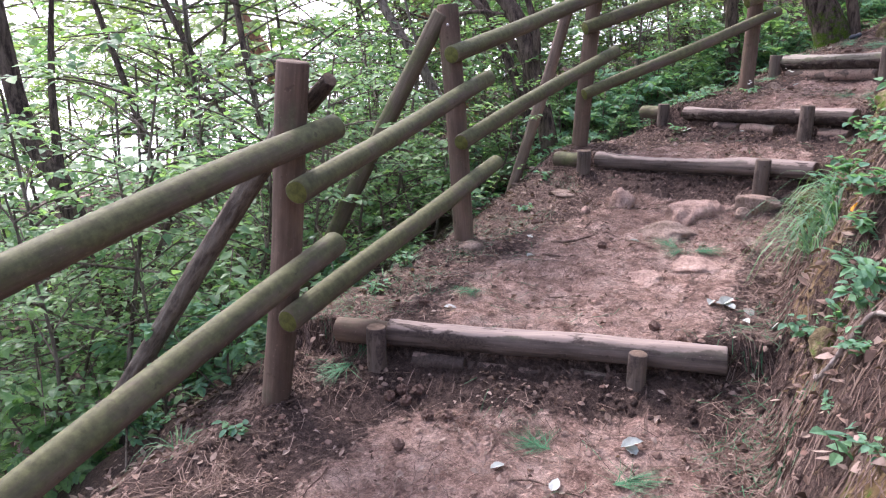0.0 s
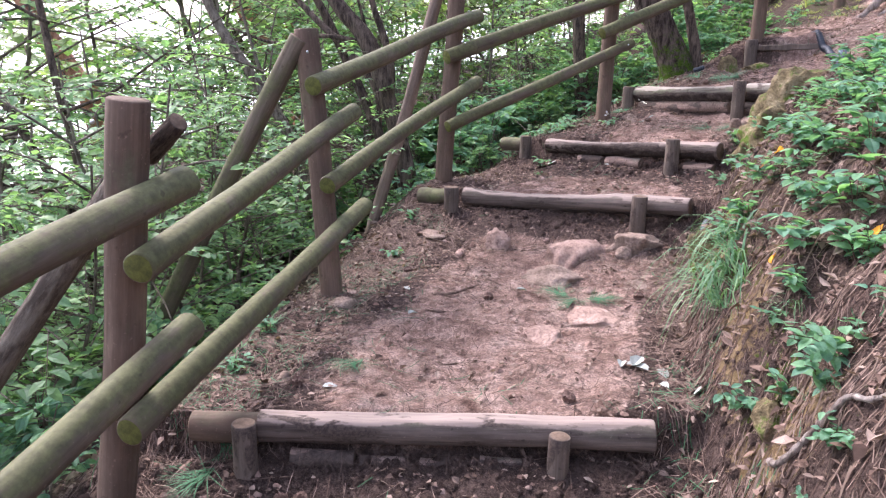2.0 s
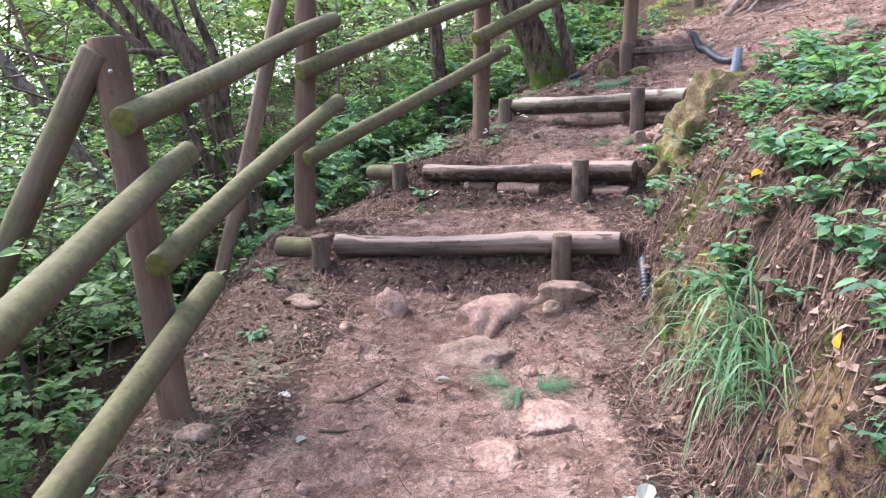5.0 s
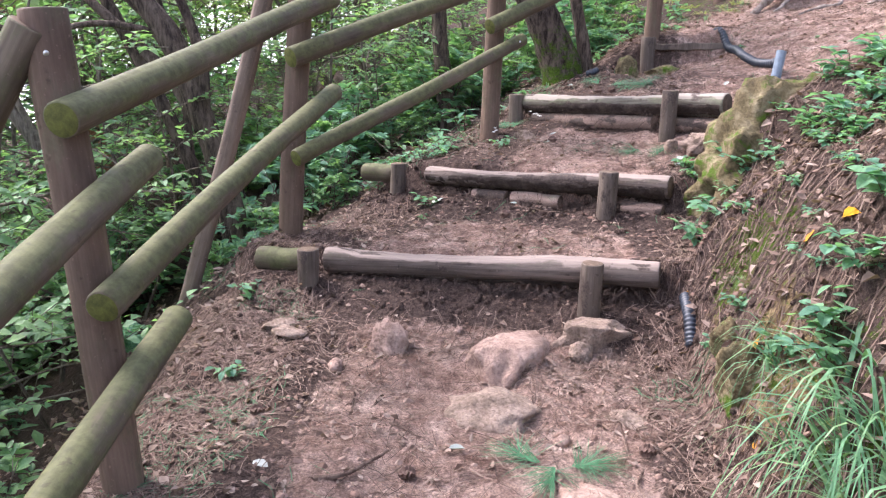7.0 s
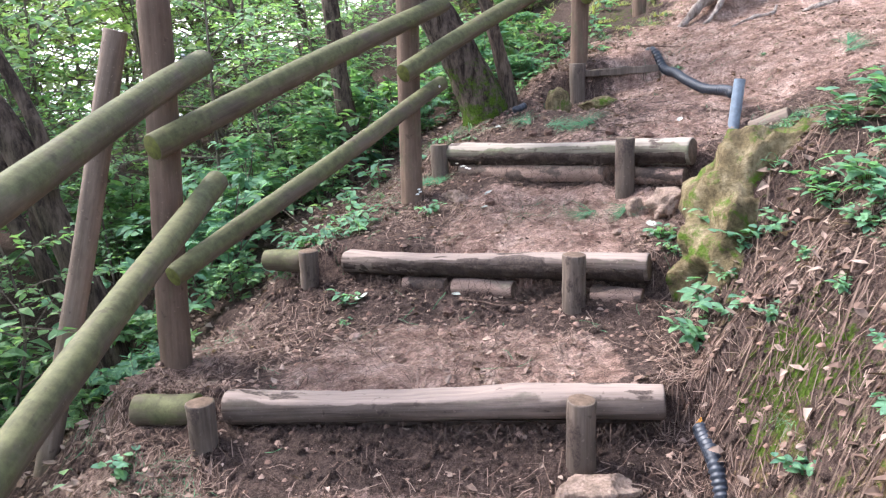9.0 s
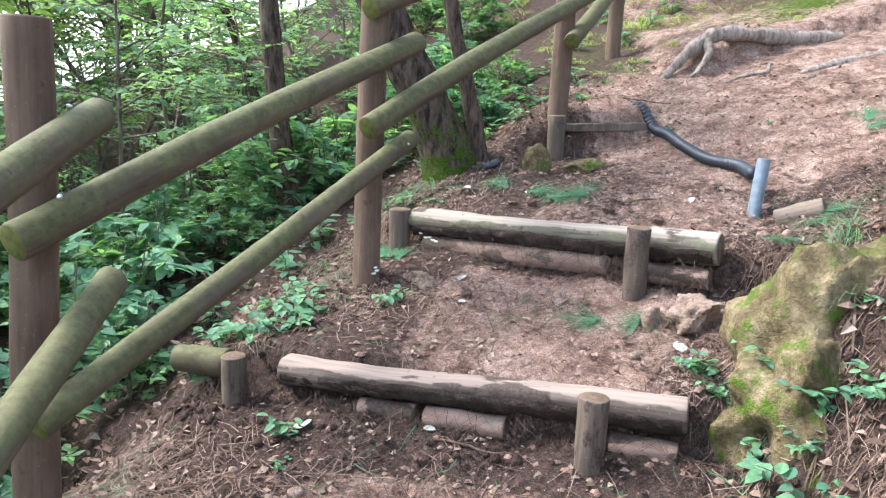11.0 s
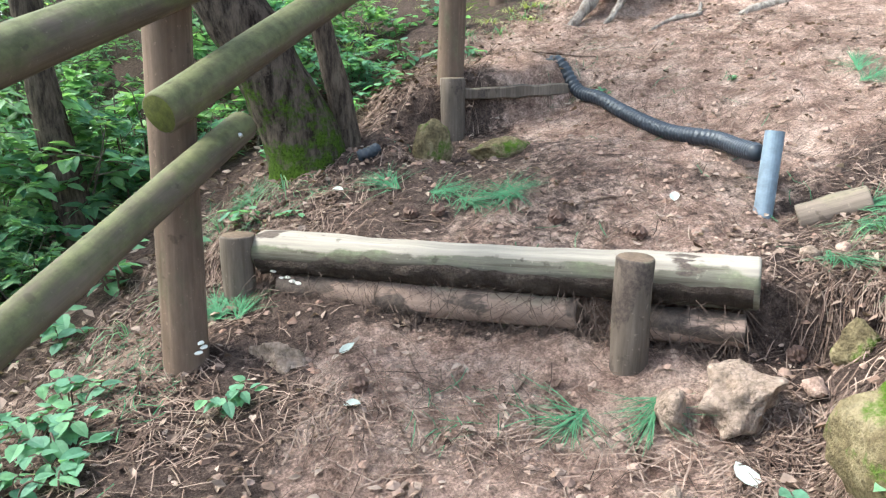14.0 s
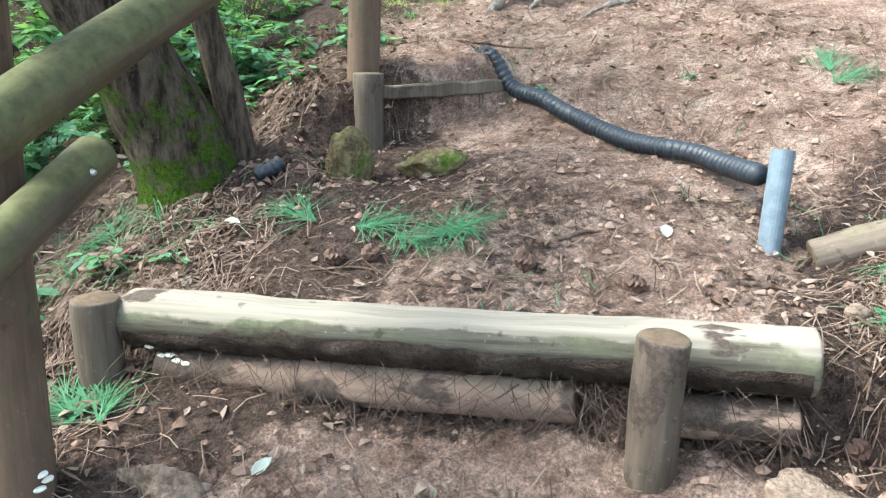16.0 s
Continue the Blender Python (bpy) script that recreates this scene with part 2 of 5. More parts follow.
GRASS = leaf_material("grass_blade", [(0.065, 0.155, 0.08), (0.11, 0.245, 0.125), (0.17, 0.28, 0.13)], 0.5, 0.3)
PALE_GRASS = leaf_material("pale_grass", [(0.20, 0.27, 0.09), (0.32, 0.37, 0.14), (0.40, 0.40, 0.20)], 0.6, 0.4)
DRY_GRASS = leaf_material("dry_grass", [(0.082, 0.0541, 0.0435), (0.156, 0.107, 0.0861), (0.213, 0.156, 0.123), (0.0615, 0.041, 0.0328)], 0.8, 0.15)
NEEDLE = leaf_material("brown_pine_needle", [(0.044, 0.0272, 0.0216), (0.136, 0.088, 0.068), (0.288, 0.208, 0.168), (0.08, 0.0496, 0.04)], 0.7, 0.0)
PINE_GREEN = leaf_material("green_pine_needle", [(0.04, 0.13, 0.06), (0.08, 0.19, 0.10)], 0.5, 0.0)
DEAD_LEAF = leaf_material("dead_leaf", [(0.051, 0.0323, 0.0255), (0.204, 0.136, 0.106), (0.357, 0.272, 0.225), (0.102, 0.0638, 0.0493)], 0.75, 0.1)
PALE_LEAF = leaf_material("pale_dead_leaf", [(0.42, 0.44, 0.41), (0.30, 0.33, 0.30)], 0.6, 0.1)
YELLOW_LEAF = leaf_material("yellow_leaf", [(0.62, 0.33, 0.03), (0.55, 0.24, 0.03)], 0.6, 0.2)
ROCK_PINK = stone_material("pink_rock", (0.221, 0.14, 0.111), (0.398, 0.273, 0.221), (0.552, 0.398, 0.326))
ROCK_PALE = stone_material("pale_rock", (0.156, 0.114, 0.0848), (0.31, 0.226, 0.178), (0.439, 0.335, 0.272), 0.70)
ROCK_MOSS = stone_material("mossy_rock", (0.042, 0.0302, 0.0168), (0.168, 0.131, 0.0714), (0.336, 0.277, 0.176), 0.55)
ROOTWOOD = bark_material("bare_root", (0.40, 0.345, 0.305), (0.17, 0.135, 0.115))
HOSE = plain_material("black_corrugated_plastic", (0.022, 0.028, 0.040), 0.5)
PIPE = plain_material("grey_plastic_pipe", (0.16, 0.20, 0.245), 0.35)
STEEL = plain_material("galvanised_screw", (0.55, 0.56, 0.57), 0.4, 0.9)
TWIG = bark_material("dry_twig", (0.23, 0.162, 0.128), (0.0935, 0.0595, 0.0467))
CONE = plain_material("pine_cone", (0.10, 0.055, 0.04), 0.8)
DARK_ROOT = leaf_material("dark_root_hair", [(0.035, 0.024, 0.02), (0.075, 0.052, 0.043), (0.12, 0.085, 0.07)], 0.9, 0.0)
FUNGUS = plain_material("white_bracket_fungus", (0.78, 0.75, 0.68), 0.7, 0.0, 0.15)

# ---- the lie of the land ----
def vnoise(x, y, seed=0):
    """Smooth value noise, -1 to 1."""
    xi, yi = np.floor(x).astype(np.int64), np.floor(y).astype(np.int64)
    fx, fy = x - xi, y - yi
    fx, fy = fx * fx * (3 - 2 * fx), fy * fy * (3 - 2 * fy)

    def lattice(a, b):
        n = (a * 374761393 + b * 668265263 + seed * 974634541) & 0x7FFFFFFF
        n = ((n ^ (n >> 13)) * 1274126177) & 0x7FFFFFFF
        return ((n ^ (n >> 16)) & 0xFFFF) / 32767.5 - 1

    low = lattice(xi, yi) * (1 - fx) + lattice(xi + 1, yi) * fx
    high = lattice(xi, yi + 1) * (1 - fx) + lattice(xi + 1, yi + 1) * fx
    return low * (1 - fy) + high * fy


def fbm(x, y, size, seed=0, octaves=3):
    total, gain = 0, 1.0
    for n in range(octaves):
        total = total + gain * vnoise(x / size * 2**n + 17.3 * n, y / size * 2**n - 9.1 * n, seed + n)
        gain *= 0.5
    return total / 1.75


def sstep(a, b, v):
    u = np.clip((v - a) / (b - a), 0, 1)
    return u * u * (3 - 2 * u)


def side_of(x, y, line):
    """Distance from a polyline: positive to the right of its way, negative to the left."""
    best, sign = np.full(np.shape(x), 1e9), np.zeros(np.shape(x))
    for (ax, ay), (bx, by) in zip(line, line[1:]):
        dx, dy = bx - ax, by - ay
        u = np.clip(((x - ax) * dx + (y - ay) * dy) / (dx * dx + dy * dy), 0, 1)
        d = np.hypot(x - ax - u * dx, y - ay - u * dy)
        s = np.sign((x - ax) * dy - (y - ay) * dx)
        near = d < best - 1e-9
        best, sign = np.where(near, d, best), np.where(near, s, sign)
    return best * sign


LEFT_EDGE = [(-1.05, -40), (-1.03, -2), (-1.02, 0.5), (-1.0, 2.2), (-0.96, 4.15), (0.12, 5.52), (1.4, 6.75), (2.0, 8.0), (2.6, 10), (3.5, 40)]
BANK_FOOT = [(1.25, -40), (1.1, -2), (0.95, 0.3), (0.86, 1.2), (0.80, 2.0), (0.83, 2.6), (0.92, 3.3), (1.10, 3.75), (1.24, 4.25), (1.6, 4.58), (2.6, 4.9), (40, 8)]
# left end, right end (x, y, z at the top of the log)
STEPS = [((-0.86, 0.86, 0.275), (0.69, 1.20, 0.28)), ((-0.97, 3.96, 0.595), (0.855, 3.42, 0.69)),
         ((-0.58, 5.03, 0.872), (1.04, 4.06, 0.955)), ((0.455, 5.70, 1.265), (1.48, 4.69, 1.335))]


def beyond(x, y, step):
    """Distance uphill of a step's line."""
    (ax, ay, _), (bx, by, _) = step
    dx, dy = bx - ax, by - ay
    return ((y - ay) * dx - (x - ax) * dy) / math.hypot(dx, dy)


def land(x, y, rough=True):
    x, y = np.asarray(x, float), np.asarray(y, float)
    cx, cy = np.clip(x, -1.6, 4.5), np.clip(y, -4, 11)
    d = [beyond(cx, cy, s) for s in STEPS]
    off_left = np.maximum(-side_of(x, y, LEFT_EDGE), 0)
    wide = 0.035 + 0.9 * sstep(0.05, 0.7, off_left)
    treads = [0.03 + 0.06 * (cy - 0.9) + 0.03 * cx, 0.255 + 0.045 * (cy - 1.1) + 0.03 * cx + 0.05 * np.maximum(cy - 2.9, 0),
              0.595 + 0.05 * cx + 0.07 * d[1], 0.885 + 0.045 * cx + 0.13 * np.maximum(d[2], 0),
              1.3 + 0.23 * (cx - 1.5) + 0.18 * (cy - 5.0)]
    z = treads[0]
    for n, heap in enumerate((0.42, 0.42, 0.30, 0.26)):
        rise = heap * sstep(-0.36, -0.04, d[n]) + (1 - heap) * sstep(-wide, wide, d[n] - 0.03 - 0.3 * (wide - 0.035))
        z = z + (treads[n + 1] - treads[n]) * rise
    # a low cut beside the topmost post, with a board across it
    d5 = cy - 6.44 + 0.06 * (cx - 1.4)
    window = sstep(1.05, 1.3, cx) * sstep(2.15, 1.85, cx) * sstep(0.75, 0.15, np.abs(d5))
    z = z + 0.10 * (2 * sstep(-0.05, 0.05, d5) - 1) * window
    z = z - 0.085 * np.exp(-((cx - 2.05) / 0.35) ** 2 - ((cy - 5.75) / 0.55) ** 2)
    z = z - 0.06 * np.exp(-((cx - 1.86) / 0.22) ** 2 - ((cy - 5.02) / 0.2) ** 2)
    # a ledge held by the great root
    z = z + 0.13 * sstep(7.08, 7.2, cy) * sstep(2.45, 2.85, cx) * sstep(9.0, 7.6, cy)
    # uphill bank
    s = np.maximum(side_of(x, y, BANK_FOOT), 0)
    top = 1.40 + 0.22 * (cx - 1.5) + 0.10 * np.minimum(cy - 3.4, 0) + 0.05 * np.maximum(cy - 3.4, 0)
    upper = treads[4]
    top = top + (upper - top) * sstep(4.0, 5.0, y)
    top = top + 0.10 * np.clip(s - 0.9, 0, 3)
    wob = 1 + 0.35 * fbm(x, y, 0.5, 31, 2)
    prof = np.interp(s * wob, [0, 0.05, 0.12, 0.22, 0.32, 0.55, 0.85, 1.3], [0, 0.15, 0.32, 0.55, 0.70, 0.90, 0.98, 1.0])
    z = z + (top - z) * prof
    z = z + 0.32 * np.maximum(x - 4.0, 0) * (x < 60) + 0.15 * np.clip(y - 9, 0, 12)
    # downhill side
    fall = np.interp(off_left, [0, 0.12, 0.6, 2.5, 6, 20, 60, 110, 200], [0, 0.05, 0.38, 1.65, 3.9, 12.5, 37, 66, 90])
    gentle = 0.42 + 0.58 * sstep(6.5, 4.0, y)
    z = z - fall * gentle
    if rough:
        core = sstep(14, 6, np.hypot(x, y - 3))
        bank = np.clip(prof * 2, 0, 1) * sstep(1.6, 0.5, s)
        face = sum(np.exp(-((q + 0.0) / 0.07) ** 2) for q in d) * (off_left < 0.3) * (s < 0.1)
        fine = core * (1 - 0.85 * np.clip(np.maximum(bank * sstep(0.6, 0.3, s), face), 0, 1))
        z = z + 0.028 * fbm(x, y, 0.55, 3) + (0.028 * fbm(x, y, 0.16, 8, 3) + 0.018 * np.maximum(fbm(x, y, 0.07, 5, 2), 0)) * fine
        z = z + bank * 0.07 * fbm(x, y, 0.26, 12, 2) + 0.05 * np.clip(off_left, 0, 1) * fbm(x, y, 0.6, 21)
        z = z + face * 0.03 * fbm(x, y, 0.2, 40, 2)
    return z


# ---- building helpers ----
def thing(name, label, category, place=(0, 0, 0), group=""):
    ob = new(name)
    ob.empty_display_size = 0.1
    ob.location = place
    return tagged(ob, label, category, group)


def mesh_from(name, verts, faces, materials, slots=None, smooth=True):
    me = bpy.data.meshes.new(name)
    me.from_pydata([tuple(v) for v in verts], [], faces)
    for m in materials if isinstance(materials, (list, tuple)) else [materials]:
        me.materials.append(m)
    if slots is not None:
        me.polygons.foreach_set("material_index", slots)
    if smooth:
        me.polygons.foreach_set("use_smooth", [True] * len(me.polygons))
    me.update()
    return me


def part(name, me, parent=None, label="", m=None):
    ob = new(name, me)
    if parent is not None:
        ob.parent = parent
    if m is not None:
        ob.matrix_local = m
    if label:
        ob["label"] = label
    return ob


def between(a, b):
    """A pose at a whose z axis points to b."""
    a, b = Vector(a), Vector(b)
    return Matrix.Translation(a) @ (b - a).to_track_quat("Z", "Y").to_matrix().to_4x4()


def pole(name, length, r0, r1, seed, sides=20, rings=14, wobble=0.05, bow=0.0, notch=(), round_end=0.12):
    """A round pole along z with chamfered ends; slot 1 is its end grain. notch: (from, to, depth) worn out of its +y side."""
    rng = random.Random(seed)
    ph = [rng.uniform(0, 6.28) for _ in range(6)]
    verts, faces, slots = [], [], []
    cham = round_end * r0
    levels = [(0.0, 1 - round_end * 0.8)] + [(cham * 0.35, 1 - round_end * 0.25)] + [(cham + (length - 2 * cham) * k / rings, 1.0) for k in range(rings + 1)]
    levels += [(length - cham * 0.35, 1 - round_end * 0.25), (length, 1 - round_end * 0.8)]
    for z, k in levels:
        u = z / length
        r = (r0 + (r1 - r0) * u) * k
        bx, by = bow * math.sin(math.pi * u), 0.5 * bow * math.sin(2 * math.pi * u + ph[5])
        for n in range(sides):
            a = 2 * math.pi * n / sides
            w = 1 + wobble * (0.5 * math.sin(2 * a + ph[0] + 3 * u) + 0.3 * math.sin(3 * a + ph[1] - 5 * u) + 0.4 * math.sin(9 * u + ph[2] + a) + 0.15 * math.sin(31 * u + ph[3] + 2 * a))
            x, y = r * w * math.cos(a), r * w * math.sin(a)
            for lo, hi, deep in notch:
                g = max(0.0, math.sin(math.pi * (u - lo) / (hi - lo))) if lo < u < hi else 0.0
                top = r * (1 - deep * g ** 0.6)
                y = min(y, top + 0.03 * r * math.sin(40 * u + 5 * x))
            verts.append((x + bx, y + by, z))
    for k in range(len(levels) - 1):
        for n in range(sides):
            faces.append((k * sides + n, k * sides + (n + 1) % sides, (k + 1) * sides + (n + 1) % sides, (k + 1) * sides + n))
            slots.append(0)
    faces.append(tuple(range(sides - 1, -1, -1)))
    faces.append(tuple((len(levels) - 1) * sides + n for n in range(sides)))
    slots += [1, 1]
    return verts, faces, slots


def add_pole(name, a, b, r0, r1, materials, parent, seed, label="", **more):
    v, f, s = pole(name, (Vector(b) - Vector(a)).length, r0, r1, seed, **more)
    return part(name, mesh_from(name, v, f, materials, s), parent, label, between(a, b))


def tube(points, radii, sides=8, cap=True):
    """Verts and faces of a tapered tube along points."""
    verts, faces = [], []
    pts = [Vector(p) for p in points]
    for k, p in enumerate(pts):
        way = (pts[min(k + 1, len(pts) - 1)] - pts[max(k - 1, 0)]).normalized()
        q = way.to_track_quat("Z", "Y")
        for n in range(sides):
            a = 2 * math.pi * n / sides
            verts.append(p + q @ Vector((radii[k] * math.cos(a), radii[k] * math.sin(a), 0)))
    for k in range(len(pts) - 1):
        for n in range(sides):
            faces.append((k * sides + n, k * sides + (n + 1) % sides, (k + 1) * sides + (n + 1) % sides, (k + 1) * sides + n))
    if cap:
        faces.append(tuple(range(sides - 1, -1, -1)))
        faces.append(tuple((len(pts) - 1) * sides + n for n in range(sides)))
    return verts, faces


def join(pieces):
    verts, faces = [], []
    for v, f in pieces:
        base = len(verts)
        verts += v
        faces += [tuple(base + i for i in face) for face in f]
    return verts, faces


def curve_through(points, steps=6):
    """Catmull-Rom through points."""
    p = [Vector(q) for q in points]
    p = [2 * p[0] - p[1]] + p + [2 * p[-1] - p[-2]]
    out = []
    for i in range(1, len(p) - 2):
        for k in range(steps):
            t = k / steps
            out.append(0.5 * (2 * p[i] + (p[i + 1] - p[i - 1]) * t + (2 * p[i - 1] - 5 * p[i] + 4 * p[i + 1] - p[i + 2]) * t * t + (3 * p[i] - p[i - 1] - 3 * p[i + 1] + p[i + 2]) * t ** 3))
    return out + [p[-2]]


def leaf(at, way, up, length, width, fold=0.25, droop=0.15):
    """A pointed leaf, folded along its midrib: 6 verts, 4 faces (lower and upper halves)."""
    way = way.normalized()
    side = way.cross(up)
    side = side.normalized() if side.length > 1e-4 else Vector((1, 0, 0))
    up = side.cross(way)
    mid = at + way * length * 0.42 + up * length * 0.03
    tip = at + way * length - up * length * droop
    l = mid + side * width * 0.5 + up * width * fold - way * length * 0.04
    r = mid - side * width * 0.5 + up * width * fold - way * length * 0.04
    l2 = at + way * length * 0.74 + side * width * 0.32 + up * (width * fold * 0.6 - length * droop * 0.4)
    r2 = at + way * length * 0.74 - side * width * 0.32 + up * (width * fold * 0.6 - length * droop * 0.4)
    return [at, l, l2, tip, r2, r, mid], [(0, 6, 1), (1, 6, 3, 2), (0, 5, 6), (6, 5, 4, 3)]


def broad_leaf(at, way, up, length, width, fold=0.25, droop=0.15):
    """A rounder leaf with a midrib: 8 faces."""
    way = way.normalized()
    side = way.cross(up)
    side = side.normalized() if side.length > 1e-4 else Vector((1, 0, 0))
    up = side.cross(way)
    v = [at]
    for u, w in ((0.16, 0.36), (0.42, 0.5), (0.74, 0.34)):
        c = at + way * length * u - up * length * droop * u * u
        v += [c + side * width * w + up * width * fold * w * 2, c, c - side * width * w + up * width * fold * w * 2]
    v.append(at + way * length - up * length * droop)
    return v, [(0, 2, 1), (0, 3, 2), (1, 2, 5, 4), (2, 3, 6, 5), (4, 5, 8, 7), (5, 6, 9, 8), (7, 8, 10), (8, 9, 10)]


def rand_dir(rng, zlo=-0.3, zhi=1.0):
    a, z = rng.uniform(0, 2 * math.pi), rng.uniform(zlo, zhi)
    return Vector((math.cos(a), math.sin(a), z)).normalized()


def z_at(x, y):
    return float(land(np.array([x]), np.array([y]))[0])


def normal_at(x, y, e=0.06):
    zx = (z_at(x + e, y) - z_at(x - e, y)) / (2 * e)
    zy = (z_at(x, y + e) - z_at(x, y - e)) / (2 * e)
    return Vector((-zx, -zy, 1)).normalized()


# ---- ground: one sheet, fine along the trail ----
def spaced(lo, hi, step, far):
    mid = list(np.arange(lo, hi + 1e-6, step))
    a, b, s = [], [], step
    while (not a) or a[-1] > -far:
        s *= 1.13
        a.append((a[-1] if a else lo) - s)
    s = step
    while (not b) or b[-1] < far:
        s *= 1.13
        b.append((b[-1] if b else hi) + s)
    return np.array(a[::-1] + mid + b)


def build_ground():
    gx, gy = spaced(-1.5, 3.0, 0.028, 160), spaced(-1.2, 7.6, 0.028, 160)
    xx, yy = np.meshgrid(gx, gy)
    zz = land(xx, yy)
    nx, ny = len(gx), len(gy)
    me = bpy.data.meshes.new("ground")
    i = np.arange(nx * ny).reshape(ny, nx)
    quads = np.stack([i[:-1, :-1], i[:-1, 1:], i[1:, 1:], i[1:, :-1]], -1).reshape(-1, 4)
    me.vertices.add(nx * ny)
    me.vertices.foreach_set("co", np.stack([xx, yy, zz], -1).ravel())
    me.loops.add(quads.size)
    me.loops.foreach_set("vertex_index", quads.ravel())
    me.polygons.add(len(quads))
    me.polygons.foreach_set("loop_start", np.arange(0, quads.size, 4))
    me.polygons.foreach_set("use_smooth", np.ones(len(quads), bool))
    me.update()
    me.validate()
    off = -side_of(xx, yy, LEFT_EDGE)
    s = side_of(xx, yy, BANK_FOOT)
    d = [beyond(xx, yy, q) for q in STEPS]
    bare = sstep(-0.38, -0.75, off) * sstep(-0.1, -0.4, s) + 0.75 * fbm(xx, yy, 0.7, 51) + 0.12
    # Dark duff along each log's foot: litter, with the shade there put into its colour.
    front = sum(np.exp(-((q + 0.13) / 0.16) ** 2) for q in d[:3]) + 0.6 * np.exp(-((d[3] + 0.06) / 0.09) ** 2)
    bare = bare - 1.5 * front * (np.abs(off) < 3)
    upper = sstep(0.35, 0.9, d[3]) * sstep(1.2, 1.9, xx + 0.35 * fbm(xx, yy, 0.8, 55)) * sstep(4.9, 5.4, yy) * sstep(3.9, 3.0, xx) * sstep(7.6, 7.2, yy)
    bare = np.maximum(bare * (d[3] < 0.1), np.where(d[3] >= 0.1, np.maximum(upper, 0.55 * bare), 0))
    moss = sstep(0.03, 0.1, s) * sstep(0.55, 0.2, s) * (0.35 + 0.5 * fbm(xx, yy, 0.35, 61)) * sstep(4.4, 4.0, yy)
    clay = sstep(0.0, 0.05, s) * sstep(0.34, 0.16, s) * (0.30 + 0.7 * fbm(xx, yy, 0.3, 66)) * sstep(4.5, 4.1, yy)
    grassy = sstep(7.15, 7.5, yy) * sstep(10, 8.3, yy) * sstep(1.7, 2.2, xx) * (0.5 + 0.3 * fbm(xx, yy, 0.6, 68)) + sstep(4, 12, off) * 0.35
    cover = np.stack([bare, np.maximum(moss, grassy), clay, np.ones_like(bare)], -1).clip(0, 1)
    me.attributes.new("cover", "FLOAT_COLOR", "POINT").data.foreach_set("color", cover.ravel().astype(np.float32))
    me.materials.append(SOIL)
    return tagged(new("ground", me), "reddish bare soil trail with pine litter and a mossy cut bank", "ground", kind="structure")


build_ground()


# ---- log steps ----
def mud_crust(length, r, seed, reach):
    """A lumpy skin of soil on the lower front of a log that lies along z and faces -x, coloured dark for mud and shade.
    """
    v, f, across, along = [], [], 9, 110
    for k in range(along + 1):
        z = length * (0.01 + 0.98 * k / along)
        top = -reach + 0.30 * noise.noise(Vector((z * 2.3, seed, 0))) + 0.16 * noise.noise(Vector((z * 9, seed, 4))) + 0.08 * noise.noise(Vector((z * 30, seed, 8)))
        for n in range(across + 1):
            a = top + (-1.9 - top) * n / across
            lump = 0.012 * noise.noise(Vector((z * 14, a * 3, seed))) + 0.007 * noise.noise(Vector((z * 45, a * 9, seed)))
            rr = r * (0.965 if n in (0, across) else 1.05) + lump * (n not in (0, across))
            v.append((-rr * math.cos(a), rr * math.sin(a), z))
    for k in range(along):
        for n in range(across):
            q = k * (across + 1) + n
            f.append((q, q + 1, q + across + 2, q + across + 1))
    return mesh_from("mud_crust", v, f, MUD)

def log_step(step, r, materials, stakes, label, seed, notch, low=(), piece=None, short=0.07, short_wood=None, crust=0.0):
    (ax, ay, az), (bx, by, bz) = step
    a, b = Vector((ax, ay, az - r)), Vector((bx, by, bz - r))
    way = (b - a).normalized()
    back = Vector((-way.y, way.x, 0)).normalized()
    root = thing("log_step", label, "log step", (a + b) / 2 - Vector((0, 0, 0.2)), "log steps of the trail")
    inv = Matrix.Translation(-root.location)
    first = a + (b - a) * (piece or 0.0)
    length = (b - first).length
    v, f, s = pole("log", length, r, r * 0.97, seed, sides=24, rings=40, wobble=0.07, bow=0.006, notch=notch)
    up = way.cross(-back)
    up = up if up.z > 0 else -up
    side = up.cross(way)
    turn = Matrix((side, up, way)).transposed().to_4x4()
    part("log", mesh_from("log", v, f, materials, s), root, "", inv @ Matrix.Translation(first) @ turn)
    if piece:
        v, f, s = pole("log", (first - a).length - short, r * 0.9, r * 0.95, seed + 5, sides=20, rings=8, wobble=0.07)
        part("log", mesh_from("log", v, f, short_wood or [RAIL, END], s), root, "short round log end", inv @ Matrix.Translation(a - Vector((0, 0, 0.01))) @ turn)
    for n, (u0, u1, drop, rr) in enumerate(low):
        p, q = a + (b - a) * u0 - back * 0.028 - Vector((0, 0, drop)), a + (b - a) * u1 - back * 0.028 - Vector((0, 0, drop + 0.004))
        v, f, s = pole("lower_log", (q - p).length, rr, rr * 0.96, seed + 20 + n, sides=18, rings=12, wobble=0.1)
        part("lower_log", mesh_from("lower_log", v, f, [LOWLOG, END_DRY], s), root, "half-buried muddy log", inv @ between(p, q))
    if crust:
        part("mud_crust", mud_crust(length, r, seed, crust), root, "caked mud under the log, its colour darkened for the shade there", inv @ Matrix.Translation(first) @ turn)
    for n, (sx, sy, sz, rr, deep) in enumerate(stakes):
        foot, head = Vector((sx, sy, sz - deep)), Vector((sx + 0.005, sy, sz))
        v, f, s = pole("stake", deep, rr * 0.95, rr, seed + 40 + n, sides=18, rings=8, wobble=0.08)
        part("stake", mesh_from("stake", v, f, [STAKE, END_DRY], s), root, "", inv @ between(foot, head))
    return root


